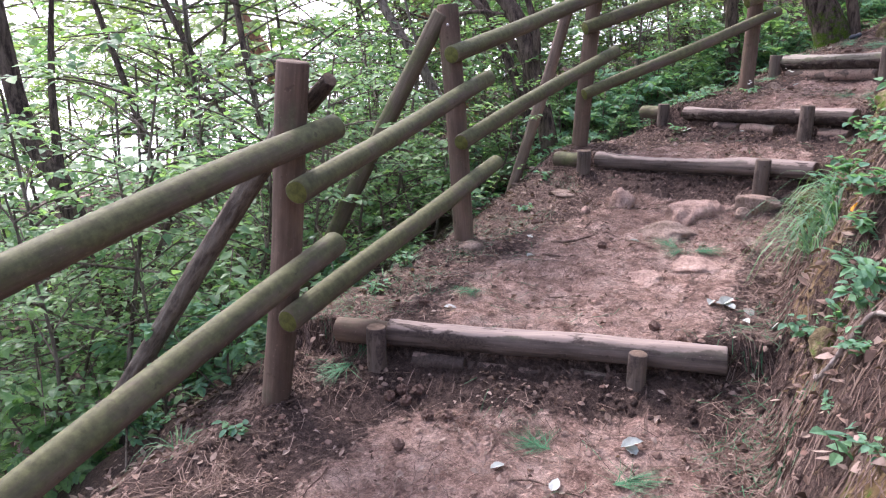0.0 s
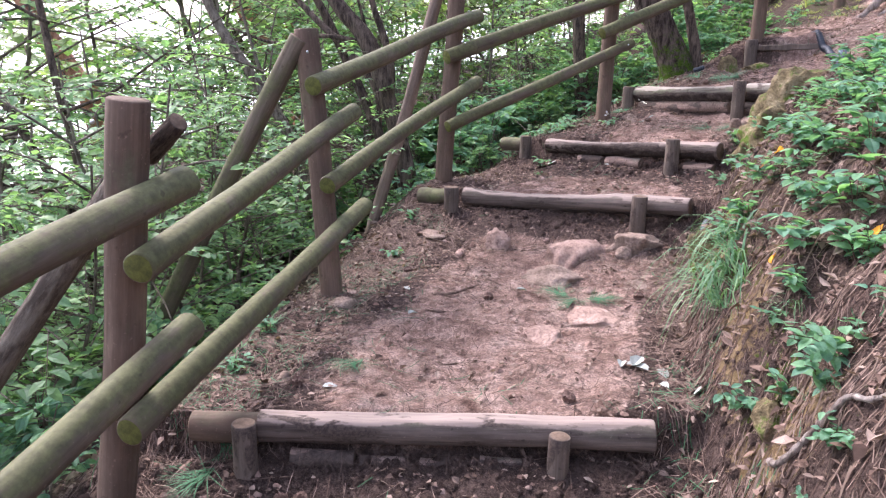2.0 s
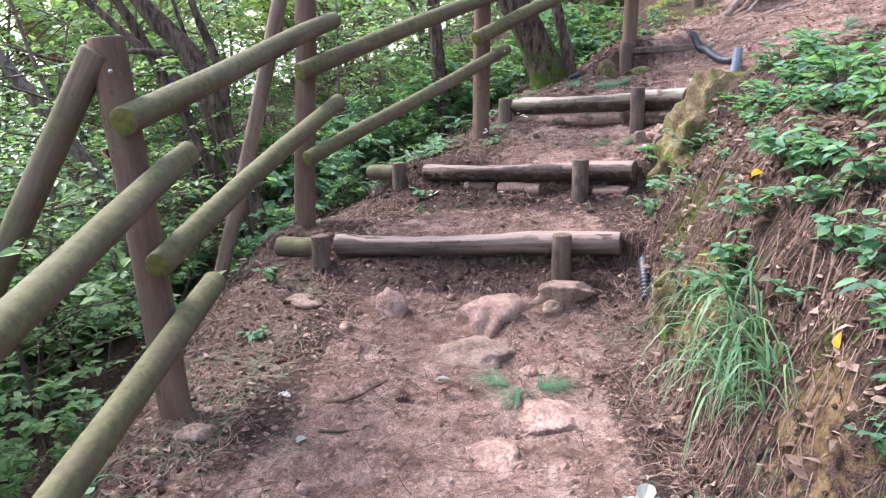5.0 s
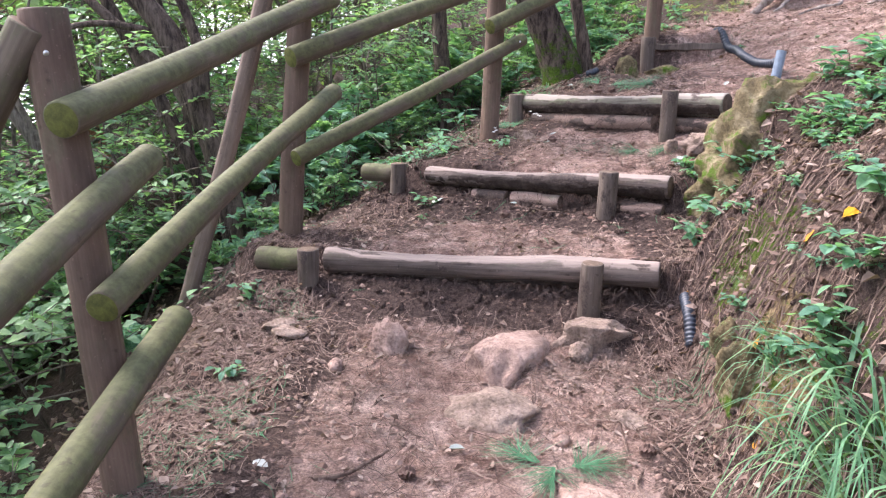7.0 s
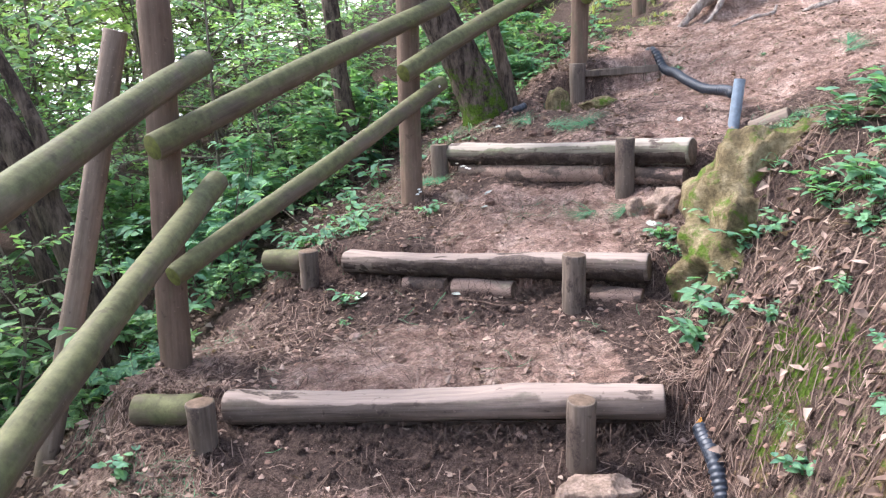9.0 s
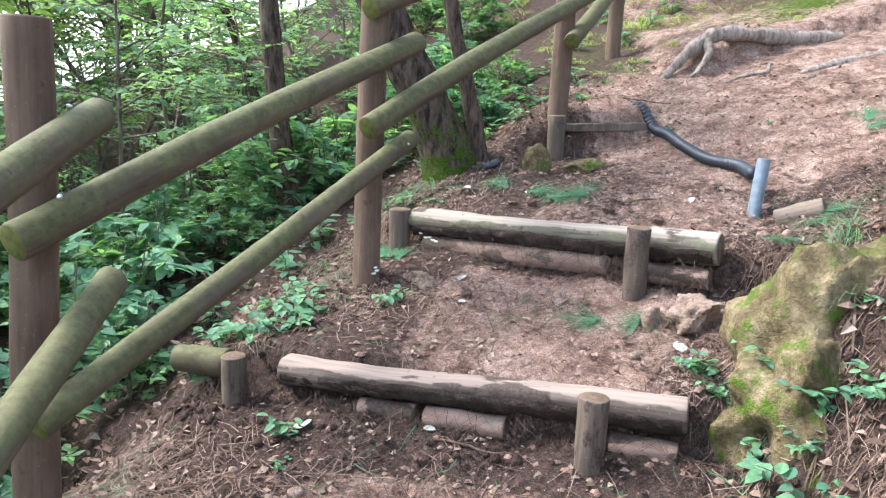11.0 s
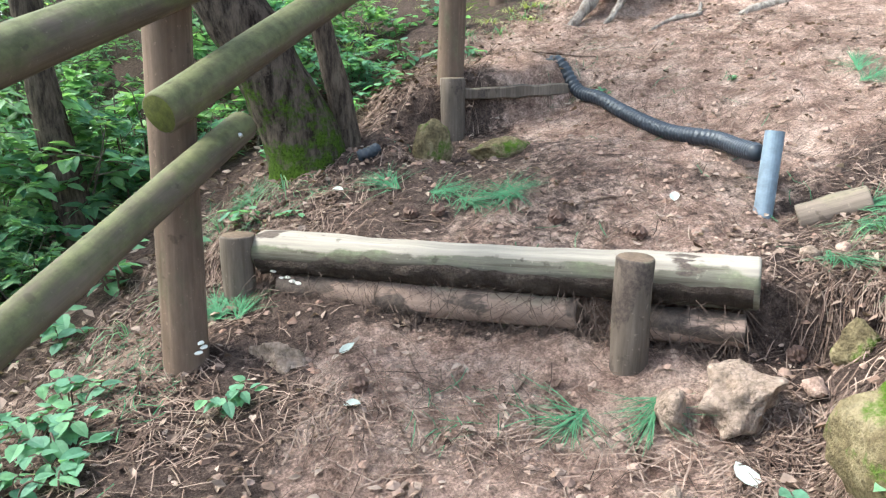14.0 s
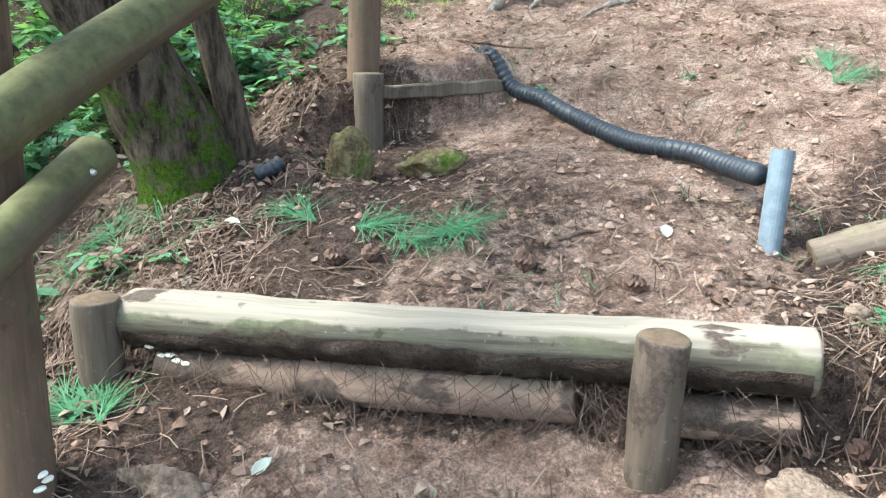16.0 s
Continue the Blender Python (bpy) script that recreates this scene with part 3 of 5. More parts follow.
log_step(STEPS[0], 0.056, [STEPLOG, END_DRY], [(0.385, 1.045, 0.255, 0.036, 0.42), (-0.635, 0.81, 0.275, 0.042, 0.40)],
         "weathered log step with worn top across the trail", 101, [(0.02, 0.62, 0.3), (0.55, 0.9, 0.2)], [(0.22, 0.36, 0.105, 0.035), (0.37, 0.47, 0.12, 0.03), (0.5, 0.62, 0.125, 0.03), (0.63, 0.72, 0.11, 0.028), (0.92, 0.99, 0.12, 0.032)], 0.15, 0.0, [POST, END_DRY])
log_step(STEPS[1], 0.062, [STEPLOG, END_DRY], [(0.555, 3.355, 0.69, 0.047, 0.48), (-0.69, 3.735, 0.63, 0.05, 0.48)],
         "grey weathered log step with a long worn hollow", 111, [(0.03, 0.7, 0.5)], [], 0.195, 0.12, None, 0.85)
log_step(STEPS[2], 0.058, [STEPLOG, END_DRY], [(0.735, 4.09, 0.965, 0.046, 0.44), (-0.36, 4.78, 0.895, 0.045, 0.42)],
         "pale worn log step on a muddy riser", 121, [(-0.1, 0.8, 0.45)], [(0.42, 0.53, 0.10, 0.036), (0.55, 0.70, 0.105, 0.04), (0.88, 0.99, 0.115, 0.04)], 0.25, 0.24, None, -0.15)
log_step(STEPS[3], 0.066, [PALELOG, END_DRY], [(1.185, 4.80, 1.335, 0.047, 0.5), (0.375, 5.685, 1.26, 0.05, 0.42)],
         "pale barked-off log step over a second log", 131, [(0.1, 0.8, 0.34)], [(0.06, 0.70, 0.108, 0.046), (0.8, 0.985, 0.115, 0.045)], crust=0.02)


# ---- fence of round poles ----
FENCE = thing("fence", "weathered round-pole fence with green algae along the trail", "fence", (-0.9, 2.3, 0.3))
F_INV = Matrix.Translation(-FENCE.location)


def fence_part(name, a, b, r0, r1, materials, seed, label="", **more):
    v, f, s = pole(name, (Vector(b) - Vector(a)).length, r0, r1, seed, **more)
    return part(name, mesh_from(name, v, f, materials, s), FENCE, label, F_INV @ between(a, b))


POSTS = [((-1.0, 0.56, -0.25), (-0.777, 0.56, 1.34), 0.060), ((-0.915, 2.28, -0.05), (-1.035, 2.28, 1.60), 0.060),
         ((-0.88, 4.2, 0.35), (-0.775, 4.2, 2.02), 0.062), ((0.175, 5.4, 0.8), (0.24, 5.4, 2.45), 0.062),
         ((1.44, 6.55, 1.2), (1.49, 6.55, 2.8), 0.060), ((2.38, 7.95, 1.7), (2.4, 7.95, 3.2), 0.058), ((-1.0, -1.3, -0.5), (-0.95, -1.3, 1.1), 0.06)]
for n, (a, b, r) in enumerate(POSTS):
    fence_part("post", a, b, r, r * 0.97, [POST, END_DRY], 200 + n, "reddish-brown upright post", rings=20, wobble=0.05, bow=0.008, round_end=0.1)
RAILS = [((-0.86, -1.5, 0.68), (-0.695, 0.68, 1.105), 0.052), ((-0.82, -1.3, 0.11), (-0.70, 0.66, 0.665), 0.052),
         ((-0.72, 0.46, 0.88), (-0.895, 2.52, 1.19), 0.047), ((-0.80, 0.46, 0.38), (-0.84, 2.52, 0.70), 0.047),
         ((-0.956, 2.154, 1.331), (-0.647, 4.322, 1.774), 0.050), ((-0.882, 2.121, 0.868), (-0.642, 4.298, 1.321), 0.047),
         ((-0.807, 4.036, 1.489), (0.416, 5.474, 2.033), 0.050), ((-0.79, 4.029, 1.002), (0.387, 5.442, 1.613), 0.043),
         ((0.163, 5.152, 1.685), (1.697, 6.579, 2.413), 0.048), ((0.19, 5.27, 2.14), (1.62, 6.56, 2.82), 0.048),
         ((1.47, 6.42, 2.09), (2.52, 7.95, 2.72), 0.046), ((1.47, 6.42, 2.55), (2.52, 7.95, 3.1), 0.046)]
for n, (a, b, r) in enumerate(RAILS):
    fence_part("rail", a, b, r, r * 0.94, [RAIL, END], 230 + n, "sloping rail, algae green on top", rings=26, wobble=0.06, bow=0.012, round_end=0.14)
for n, (a, b, r) in enumerate([((-2.0, 0.48, -0.36), (-0.845, 0.60, 1.12), 0.044), ((-2.15, 2.2, -0.3), (-1.06, 2.24, 1.56), 0.050), ((-1.50, 4.2, -0.02), (-0.925, 4.24, 1.9), 0.045)]):
    fence_part("brace", a, b, r, r * 0.95, [[BARK_GREY, RAIL, BRACE][n], END_DRY], 260 + n, "slanting brace behind a post", rings=18, wobble=0.06, bow=0.01)


def screw(at, way):
    v, f = tube([Vector(at), Vector(at) + Vector(way) * 0.004, Vector(at) + Vector(way) * 0.012], [0.007, 0.007, 0.004], 10)
    part("screw", mesh_from("screw", v, f, STEEL), FENCE, "galvanised screw head", F_INV.copy())


fence_part("brace", (-0.82, 0.68, 1.17), (-0.685, 0.645, 1.275), 0.034, 0.03, [BARK, END_DRY], 290, "dark split brace stub", rings=6)
screw((-0.86, 0.505, 1.28), (0.3, -0.95, 0))
screw((-1.0, 2.2, 1.49), (0.45, -0.85, 0.3))
screw((0.30, 5.245, 1.735), (0.6, -0.75, 0.1))
screw((0.36, 5.36, 1.60), (0.6, -0.75, 0.1))
screw((-0.70, 4.22, 1.80), (0.8, -0.6, 0))
screw((-0.70, 4.07, 1.59), (0.6, -0.75, 0.1))


# ---- stones ----
def rock_mesh(name, size, seed, material, detail=3, jag=0.3, flat=0.0):
    bm = bmesh.new()
    bmesh.ops.create_icosphere(bm, subdivisions=detail, radius=1.0)
    off = Vector((seed * 3.7, seed * 1.3, -seed * 2.1))
    rng = random.Random(int(seed * 91))
    cuts = [(rand_dir(rng, -0.4, 1.2), rng.uniform(0.6, 0.88)) for _ in range(9 if jag > 0.25 else 4)]
    for v in bm.verts:
        p = v.co.copy()
        for way, reach in cuts:
            p -= way * max(0.0, p.dot(way) - reach)
        k = 1 + 0.6 * jag * noise.noise(p * 1.1 + off) + jag * 0.55 * noise.noise(p * 2.6 + off) + jag * 0.22 * noise.noise(p * 6.5 + off)
        cell = noise.cell_vector(p * 1.4 + off)
        k += 0.10 * jag * (cell.x - 0.5) - (jag > 0.44) * (0.5 * jag * max(0.0, 0.25 - abs(noise.noise(p * 2.1 - off))) + 0.25 * jag * max(0.0, 0.3 - abs(noise.noise(p * 5.0 + off))))
        v.co = Vector((p.x * size[0], p.y * size[1], p.z * size[2])) * k
        if flat:
            v.co.z = min(v.co.z, size[2] * flat + 0.05 * size[2] * noise.noise(p * 5 + off))
    for f in bm.faces:
        f.smooth = True
    me = bpy.data.meshes.new(name)
    bm.to_mesh(me)
    bm.free()
    me.materials.append(material)
    return me


def rock(place, size, seed, material, label, turn=0.0, sink=0.3, name="rock", group="", detail=3, jag=0.3, flat=0.0, z=None):
    ob = new(name, rock_mesh(name, size, seed, material, detail, jag, flat))
    zz = (z_at(*place) + size[2] * (1 - 2 * sink)) if z is None else z
    ob.matrix_world = pose(place[0], place[1], zz, 0, 0, turn)
    return tagged(ob, label, "rock", group)


rock((1.47, 4.04), (0.39, 0.36, 0.46), 3, ROCK_MOSS, "yellowish mossy boulder in the bank beside a log step", 20, name="boulder", detail=5, jag=0.45, z=0.97)
rock((1.33, 4.55), (0.125, 0.095, 0.10), 5, ROCK_PALE, "pale pinkish rock beside the log step", 15, 0.42, detail=4, jag=0.5, flat=0.55)
rock((1.16, 4.60), (0.055, 0.05, 0.05), 6, ROCK_PALE, "small yellowish rock at a stake", 40, 0.3)
rock((0.20, 3.10), (0.22, 0.18, 0.19), 8, ROCK_PINK, "smooth pinkish rock worn by feet", 25, 0.55, detail=4, jag=0.5, flat=0.6)
rock((0.14, 2.72), (0.20, 0.17, 0.09), 9, ROCK_PALE, "flat yellowish rock sunk in the soil", -10, 0.66, detail=4)
rock((0.55, 3.22), (0.16, 0.11, 0.12), 10, ROCK_PALE, "pale angular rock in the trail", 10, 0.5, detail=4, jag=0.43, flat=0.6)
rock((0.50, 3.12), (0.055, 0.05, 0.05), 11, ROCK_PALE, "small pale rock in the trail", 50, 0.35)
rock((-0.26, 3.22), (0.08, 0.10, 0.10), 12, ROCK_PINK, "upright pinkish stone below a log step", 30, 0.3, jag=0.45)
rock((0.58, 2.66), (0.12, 0.09, 0.055), 13, ROCK_PALE, "pale stone sunk in the trail", 0, 0.66, detail=4)
rock((0.93, 2.78), (0.06, 0.05, 0.09), 14, ROCK_MOSS, "yellowish stone at the bank foot", 20, 0.35, detail=4)
rock((0.88, 2.5), (0.07, 0.09, 0.12), 15, ROCK_MOSS, "yellow weathered stone in the bank", 60, 0.3, detail=4, jag=0.4)
rock((0.38, 2.15), (0.17, 0.14, 0.06), 16, ROCK_PINK, "low pinkish rock worn flush with the trail", -30, 0.72, detail=4)
rock((0.20, 1.95), (0.14, 0.12, 0.055), 17, ROCK_PINK, "low pinkish rock worn flush with the trail", 15, 0.72, detail=4)
rock((-0.75, 3.42), (0.09, 0.06, 0.03), 18, ROCK_PALE, "flat yellowish stone by the fence", 30, 0.25)
rock((-0.68, 3.3), (0.08, 0.05, 0.028), 19, ROCK_PALE, "flat yellowish stone by the fence", -20, 0.25)
rock((-0.80, 2.08), (0.085, 0.05, 0.035), 20, ROCK_PALE, "flat pale stone at a post", 10, 0.3)
rock((1.20, 6.13), (0.085, 0.05, 0.115), 21, ROCK_MOSS, "yellowish block under the stake", 10, 0.3, detail=4, jag=0.2)
rock((1.42, 5.98), (0.12, 0.06, 0.05), 22, ROCK_MOSS, "flat mossy stone below the board", -12, 0.35, detail=4, jag=0.25)
rock((0.42, 5.28), (0.12, 0.05, 0.05), 23, ROCK_PALE, "grey slab edge beside the trail", 130, 0.6, detail=4, jag=0.35)
rock((1.62, 4.52), (0.06, 0.05, 0.06), 24, ROCK_MOSS, "yellowish stone at the log's end", 0, 0.3)
rock((1.02, 1.02), (0.06, 0.08, 0.06), 25, ROCK_MOSS, "yellow weathered stone in the bank", 0, 0.4, detail=4)
for n, (x, y, s) in enumerate([(0.36, 2.52, 0.035), (-0.66, 2.62, 0.03), (1.48, 4.5, 0.04), (0.80, 2.05, 0.035), (-0.36, 1.75, 0.03), (1.70, 4.75, 0.035), (1.78, 4.72, 0.03), (-0.72, 1.28, 0.035), (-0.45, 3.05, 0.045), (0.62, 2.45, 0.03), (-0.15, 4.25, 0.03), (1.02, 4.4, 0.03), (0.02, 3.35, 0.03)]):
    rock((x, y), (s, s * 0.8, s * 0.6), 40 + n, ROCK_PALE if n % 2 else ROCK_PINK, "small loose stone on the trail", 37 * n, 0.2, "stone", "loose stones on the trail", 2)


# ---- hose, pipe, board, root ----
def corrugated(points, r, pitch=0.016):
    """A ribbed hose along points."""
    path = curve_through(points, 60)
    dense, run = [path[0]], 0.0
    for p, q in zip(path, path[1:]):
        run += (q - p).length
        if run > pitch / 4:
            dense.append(q)
            run = 0.0
    radii = [r * (1.0 if (k // 2) % 2 else 0.84) for k in range(len(dense))]
    return tube(dense, radii, 14)


def hose(points, r, label, name="drain_hose"):
    pts = [Vector((x, y, z_at(x, y) + lift)) for x, y, lift in points]
    v, f = corrugated(pts, r)
    root = new(name, mesh_from(name, v, f, HOSE))
    return tagged(root, label, "hose")


hose([(1.889, 5.16, 0.15), (1.97, 5.33, 0.075), (2.02, 5.5, 0.04), (2.0, 5.74, 0.03), (1.99, 6.0, 0.03), (2.0, 6.2, 0.03), (1.99, 6.36, 0.025), (1.95, 6.47, 0.0), (1.90, 6.55, -0.08)], 0.030, "black corrugated drain hose lying on the soil")
hose([(0.915, 3.10, -0.01), (0.925, 3.20, 0.03), (0.95, 3.36, 0.02)], 0.026, "short black corrugated hose stub at the bank", "hose_stub")
v, f = corrugated([Vector((0.92, 6.20, z_at(0.92, 6.20) + 0.015)), Vector((0.96, 6.185, z_at(0.96, 6.185) + 0.022)), Vector((1.0, 6.20, z_at(1.0, 6.20) + 0.015))], 0.024)
tagged(new("hose_piece", mesh_from("hose_piece", v, f, HOSE)), "short dark hose piece lying in pine litter", "hose")


def pipe():
    a, b = Vector((1.845, 5.075, z_at(1.845, 5.075) - 0.15)), Vector((1.91, 5.12, 1.565))
    root = thing("drain_pipe", "grey plastic pipe standing at a slant in the soil", "pipe", a)
    r, v, f, n = 0.029, [], [], 24
    length = (b - a).length
    for z, rr in ((0, r), (length, r), (length, r * 0.86), (length * 0.3, r * 0.86)):
        v += [(rr * math.cos(2 * math.pi * k / n), rr * math.sin(2 * math.pi * k / n), z) for k in range(n)]
    for k in range(3):
        f += [(k * n + i, k * n + (i + 1) % n, (k + 1) * n + (i + 1) % n, (k + 1) * n + i) for i in range(n)]
    f.append(tuple(3 * n + i for i in range(n)))
    me = mesh_from("pipe_wall", v, f, PIPE, smooth=False)
    part("pipe_wall", me, root, "", Matrix.Translation(-a) @ between(a, b))


pipe()


def low_step():
    root = thing("board_step", "buried board held by a short stake under a post", "log step", (1.4, 6.44, 1.4))
    inv = Matrix.Translation(-root.location)
    v, f, s = pole("stake", 0.5, 0.05, 0.052, 300, sides=18, rings=8, wobble=0.09)
    part("stake", mesh_from("stake", v, f, [STAKE, END_DRY], s), root, "", inv @ between((1.40, 6.40, 1.17), (1.405, 6.41, 1.665)))
    bm = bmesh.new()
    bmesh.ops.create_cube(bm, size=1.0)
    bmesh.ops.subdivide_edges(bm, edges=[e for e in bm.edges if abs((e.verts[0].co - e.verts[1].co).x) > 0.5], cuts=12)
    for q in bm.verts:
        q.co = Vector((q.co.x * 0.62, q.co.y * 0.035, q.co.z * 0.05 + 0.012 * noise.noise(Vector((q.co.x * 7, q.co.z, 3)))))
    bmesh.ops.bevel(bm, geom=bm.edges[:], offset=0.006, segments=1, affect="EDGES")
    me = bpy.data.meshes.new("board")
    bm.to_mesh(me)
    bm.free()
    me.materials.append(STAKE)
    part("board", me, root, "thin weathered board", inv @ pose(1.72, 6.415, 1.605, 0, -1.0, -3))


low_step()
v, f, s = pole("log_stub", 0.20, 0.05, 0.05, 310, sides=18, rings=6)
ob = new("log_stub", mesh_from("log_stub", v, f, [STAKE, END_DRY], s))
ob.matrix_world = between((1.93, 5.01, z_at(1.93, 5.01) + 0.0), (2.06, 4.89, z_at(2.06, 4.89) + 0.01))
tagged(ob, "short cut log end half buried beside the pipe", "log")


def exposed_root(points, radii, label, seed, twigs=()):
    rng = random.Random(seed)
    pts = curve_through(points, 8)
    rr = [radii[0] + 0 * k for k in range(len(pts))]
    for k in range(len(pts)):
        u = k / (len(pts) - 1) * (len(radii) - 1)
        i = min(int(u), len(radii) - 2)
        rr[k] = (radii[i] + (radii[i + 1] - radii[i]) * (u - i)) * (1 + 0.12 * math.sin(k * 0.9 + seed) + rng.uniform(-0.05, 0.05))
    pieces = [tube(pts, rr, 14)]
    for way in twigs:
        p = curve_through(way, 6)
        pieces.append(tube(p, [0.035 * (1 - 0.75 * k / len(p)) for k in range(len(p))], 8))
    v, f = join(pieces)
    v = [Vector(p) + 0.012 * noise.noise_vector(Vector(p) * 14) for p in v]
    return tagged(new("tree_root", mesh_from("tree_root", v, f, ROOTWOOD)), label, "root", "roots across the trail")


exposed_root([(2.36, 7.10, 1.84), (2.47, 7.13, 1.94), (2.61, 7.15, 2.08), (2.76, 7.15, 2.18), (2.9, 7.15, 2.205), (3.28, 7.14, 2.19), (3.74, 7.15, 2.19), (4.15, 7.16, 2.21), (5.2, 7.4, 2.4)], [0.018, 0.028, 0.045, 0.05, 0.05, 0.055, 0.06, 0.07, 0.09],
             "thick grey bare root stretched across the slope", 4, [[(2.72, 7.13, 2.15), (2.70, 7.06, 2.06), (2.62, 7.02, 1.96), (2.52, 6.98, 1.88)]])
exposed_root([(2.95, 6.56, 1.84), (3.1, 6.6, 1.93), (3.26, 6.6, 1.98), (3.5, 6.6, 2.03), (3.7, 6.62, 2.07), (4.3, 6.8, 2.2)], [0.012, 0.03, 0.04, 0.045, 0.05, 0.06], "grey bare root surfacing from the soil", 9)
exposed_root([(2.62, 6.72, z_at(2.62, 6.72) - 0.005), (2.78, 6.73, z_at(2.78, 6.73) + 0.01), (2.92, 6.72, z_at(2.92, 6.72) + 0.008), (3.0, 6.8, z_at(3.0, 6.8) + 0.03)], [0.008, 0.014, 0.016, 0.006], "thin bare root on the soil", 12)


# ---- fallen twigs, cones, sprigs, single leaves ----
def twig_mesh(length, r, seed):
    rng = random.Random(seed)
    pts = [Vector((0, 0, 0))]
    way = Vector((1, 0, 0))
    for k in range(7):
        way = (way + Vector((0, rng.uniform(-0.35, 0.35), rng.uniform(-0.08, 0.08)))).normalized()
        pts.append(pts[-1] + way * length / 7)
    pieces = [tube(pts, [r * (1 - 0.07 * k) for k in range(8)], 7)]
    for k in (2, 4):
        if rng.random() < 0.7:
            q = pts[k] + Vector((0.4, rng.choice((-1, 1)) * 0.5, 0.1)) * length * 0.3
            pieces.append(tube([pts[k], pts[k].lerp(q, 0.5) + Vector((0, 0, 0.005)), q], [r * 0.6, r * 0.5, r * 0.3], 6))
    v, f = join(pieces)
    return mesh_from("twig", v, f, TWIG)


def lay(ob, x, y, turn, lift=0.0):
    q = normal_at(x, y, 0.09).to_track_quat("Z", "Y").to_matrix().to_4x4()
    ob.matrix_world = Matrix.Translation((x, y, z_at(x, y) + lift)) @ q @ pose(0, 0, 0, 0, 0, turn)
    return ob


for n, (x, y, turn, length, r) in enumerate([(-0.38, 2.25, 40, 0.24, 0.008), (0.68, 2.48, -62, 0.26, 0.006), (-0.38, 2.08, 12, 0.24, 0.007), (0.02, 0.50, 100, 0.12, 0.003), (-0.2, 2.62, 70, 0.2, 0.005),
        (0.72, 1.95, 60, 0.16, 0.005), (0.15, 0.35, 30, 0.25, 0.004), (-0.5, 0.35, -20, 0.3, 0.004), (0.5, 0.6, 120, 0.2, 0.003), (-0.35, 2.85, -60, 0.16, 0.006), (0.5, 5.05, 20, 0.15, 0.003), (0.9, 4.85, 80, 0.2, 0.004),
        (1.65, 5.0, -35, 0.3, 0.006), (1.75, 4.85, 10, 0.28, 0.005), (1.4, 5.35, 15, 0.2, 0.006), (0.3, 4.35, 10, 0.3, 0.005), (-0.3, 4.35, 40, 0.2, 0.004), (0.85, 5.6, -10, 0.25, 0.004), (1.9, 6.62, -10, 0.3, 0.006), (-0.1, 1.6, 5, 0.2, 0.004), (0.2, 3.0, 60, 0.2, 0.003)]):
    ob = tagged(new("twig", twig_mesh(length, r, 400 + n)), "dry fallen twig on the ground", "twig", "fallen twigs")
    lay(ob, x, y, turn, r * 0.8)


def bank_branch():
    pts = [Vector((x, y, z_at(x, y) + up)) for x, y, up in ((1.0, 0.86, 0.0), (1.01, 0.79, 0.015), (1.04, 0.74, 0.02), (1.07, 0.69, 0.03), (1.12, 0.65, 0.025), (1.155, 0.59, 0.03), (1.20, 0.55, 0.02), (1.24, 0.46, 0.0))]
    path = curve_through(pts, 6)
    v, f = tube(path, [0.011 - 0.005 * k / len(path) + 0.0015 * math.sin(k * 1.7) for k in range(len(path))], 9)
    tagged(new("branch", mesh_from("branch", v, f, ROOTWOOD)), "pale crooked dead branch hanging on the bank", "branch")


bank_branch()


def cone_mesh():
    v, f = [], []
    rows, sides = 9, 11
    for k in range(rows):
        u = k / (rows - 1)
        r = 0.021 * math.sin(math.pi * (0.12 + 0.83 * u)) ** 0.8
        for n in range(sides):
            a = 2 * math.pi * (n + 0.5 * (k % 2)) / sides
            rr = r * (1.18 if (n + k) % 2 else 0.82)
            v.append((0.05 * u - 0.025, rr * math.cos(a), rr * math.sin(a)))
    for k in range(rows - 1):
        f += [(k * sides + n, k * sides + (n + 1) % sides, (k + 1) * sides + (n + 1) % sides, (k + 1) * sides + n) for n in range(sides)]
    f += [tuple(range(sides - 1, -1, -1)), tuple((rows - 1) * sides + n for n in range(sides))]
    return mesh_from("pine_cone", v, f, CONE, smooth=False)


CONE_MESH = cone_mesh()
for n, (x, y, turn) in enumerate([(0.39, 1.31, 10), (-0.66, 2.70, 60), (0.60, 2.42, 90), (-0.62, 1.2, 30), (1.28, 5.32, -20), (0.56, 5.02, 60), (1.42, 5.1, 0), (-0.3, 0.42, 10), (-0.47, 0.74, 20), (-0.43, 0.70, 75), (-0.50, 0.69, 130), (-0.41, 0.76, 160), (-0.22, 0.65, 5), (-0.30, 0.64, 95), (0.92, 5.62, 20), (1.0, 5.58, 70), (-0.12, 2.3, 130), (1.55, 4.62, 40), (0.25, 4.28, 15)]):
    lay(tagged(new("pine_cone", CONE_MESH), "small brown pine cone on the ground", "pine cone", "fallen pine cones"), x, y, turn, 0.016)


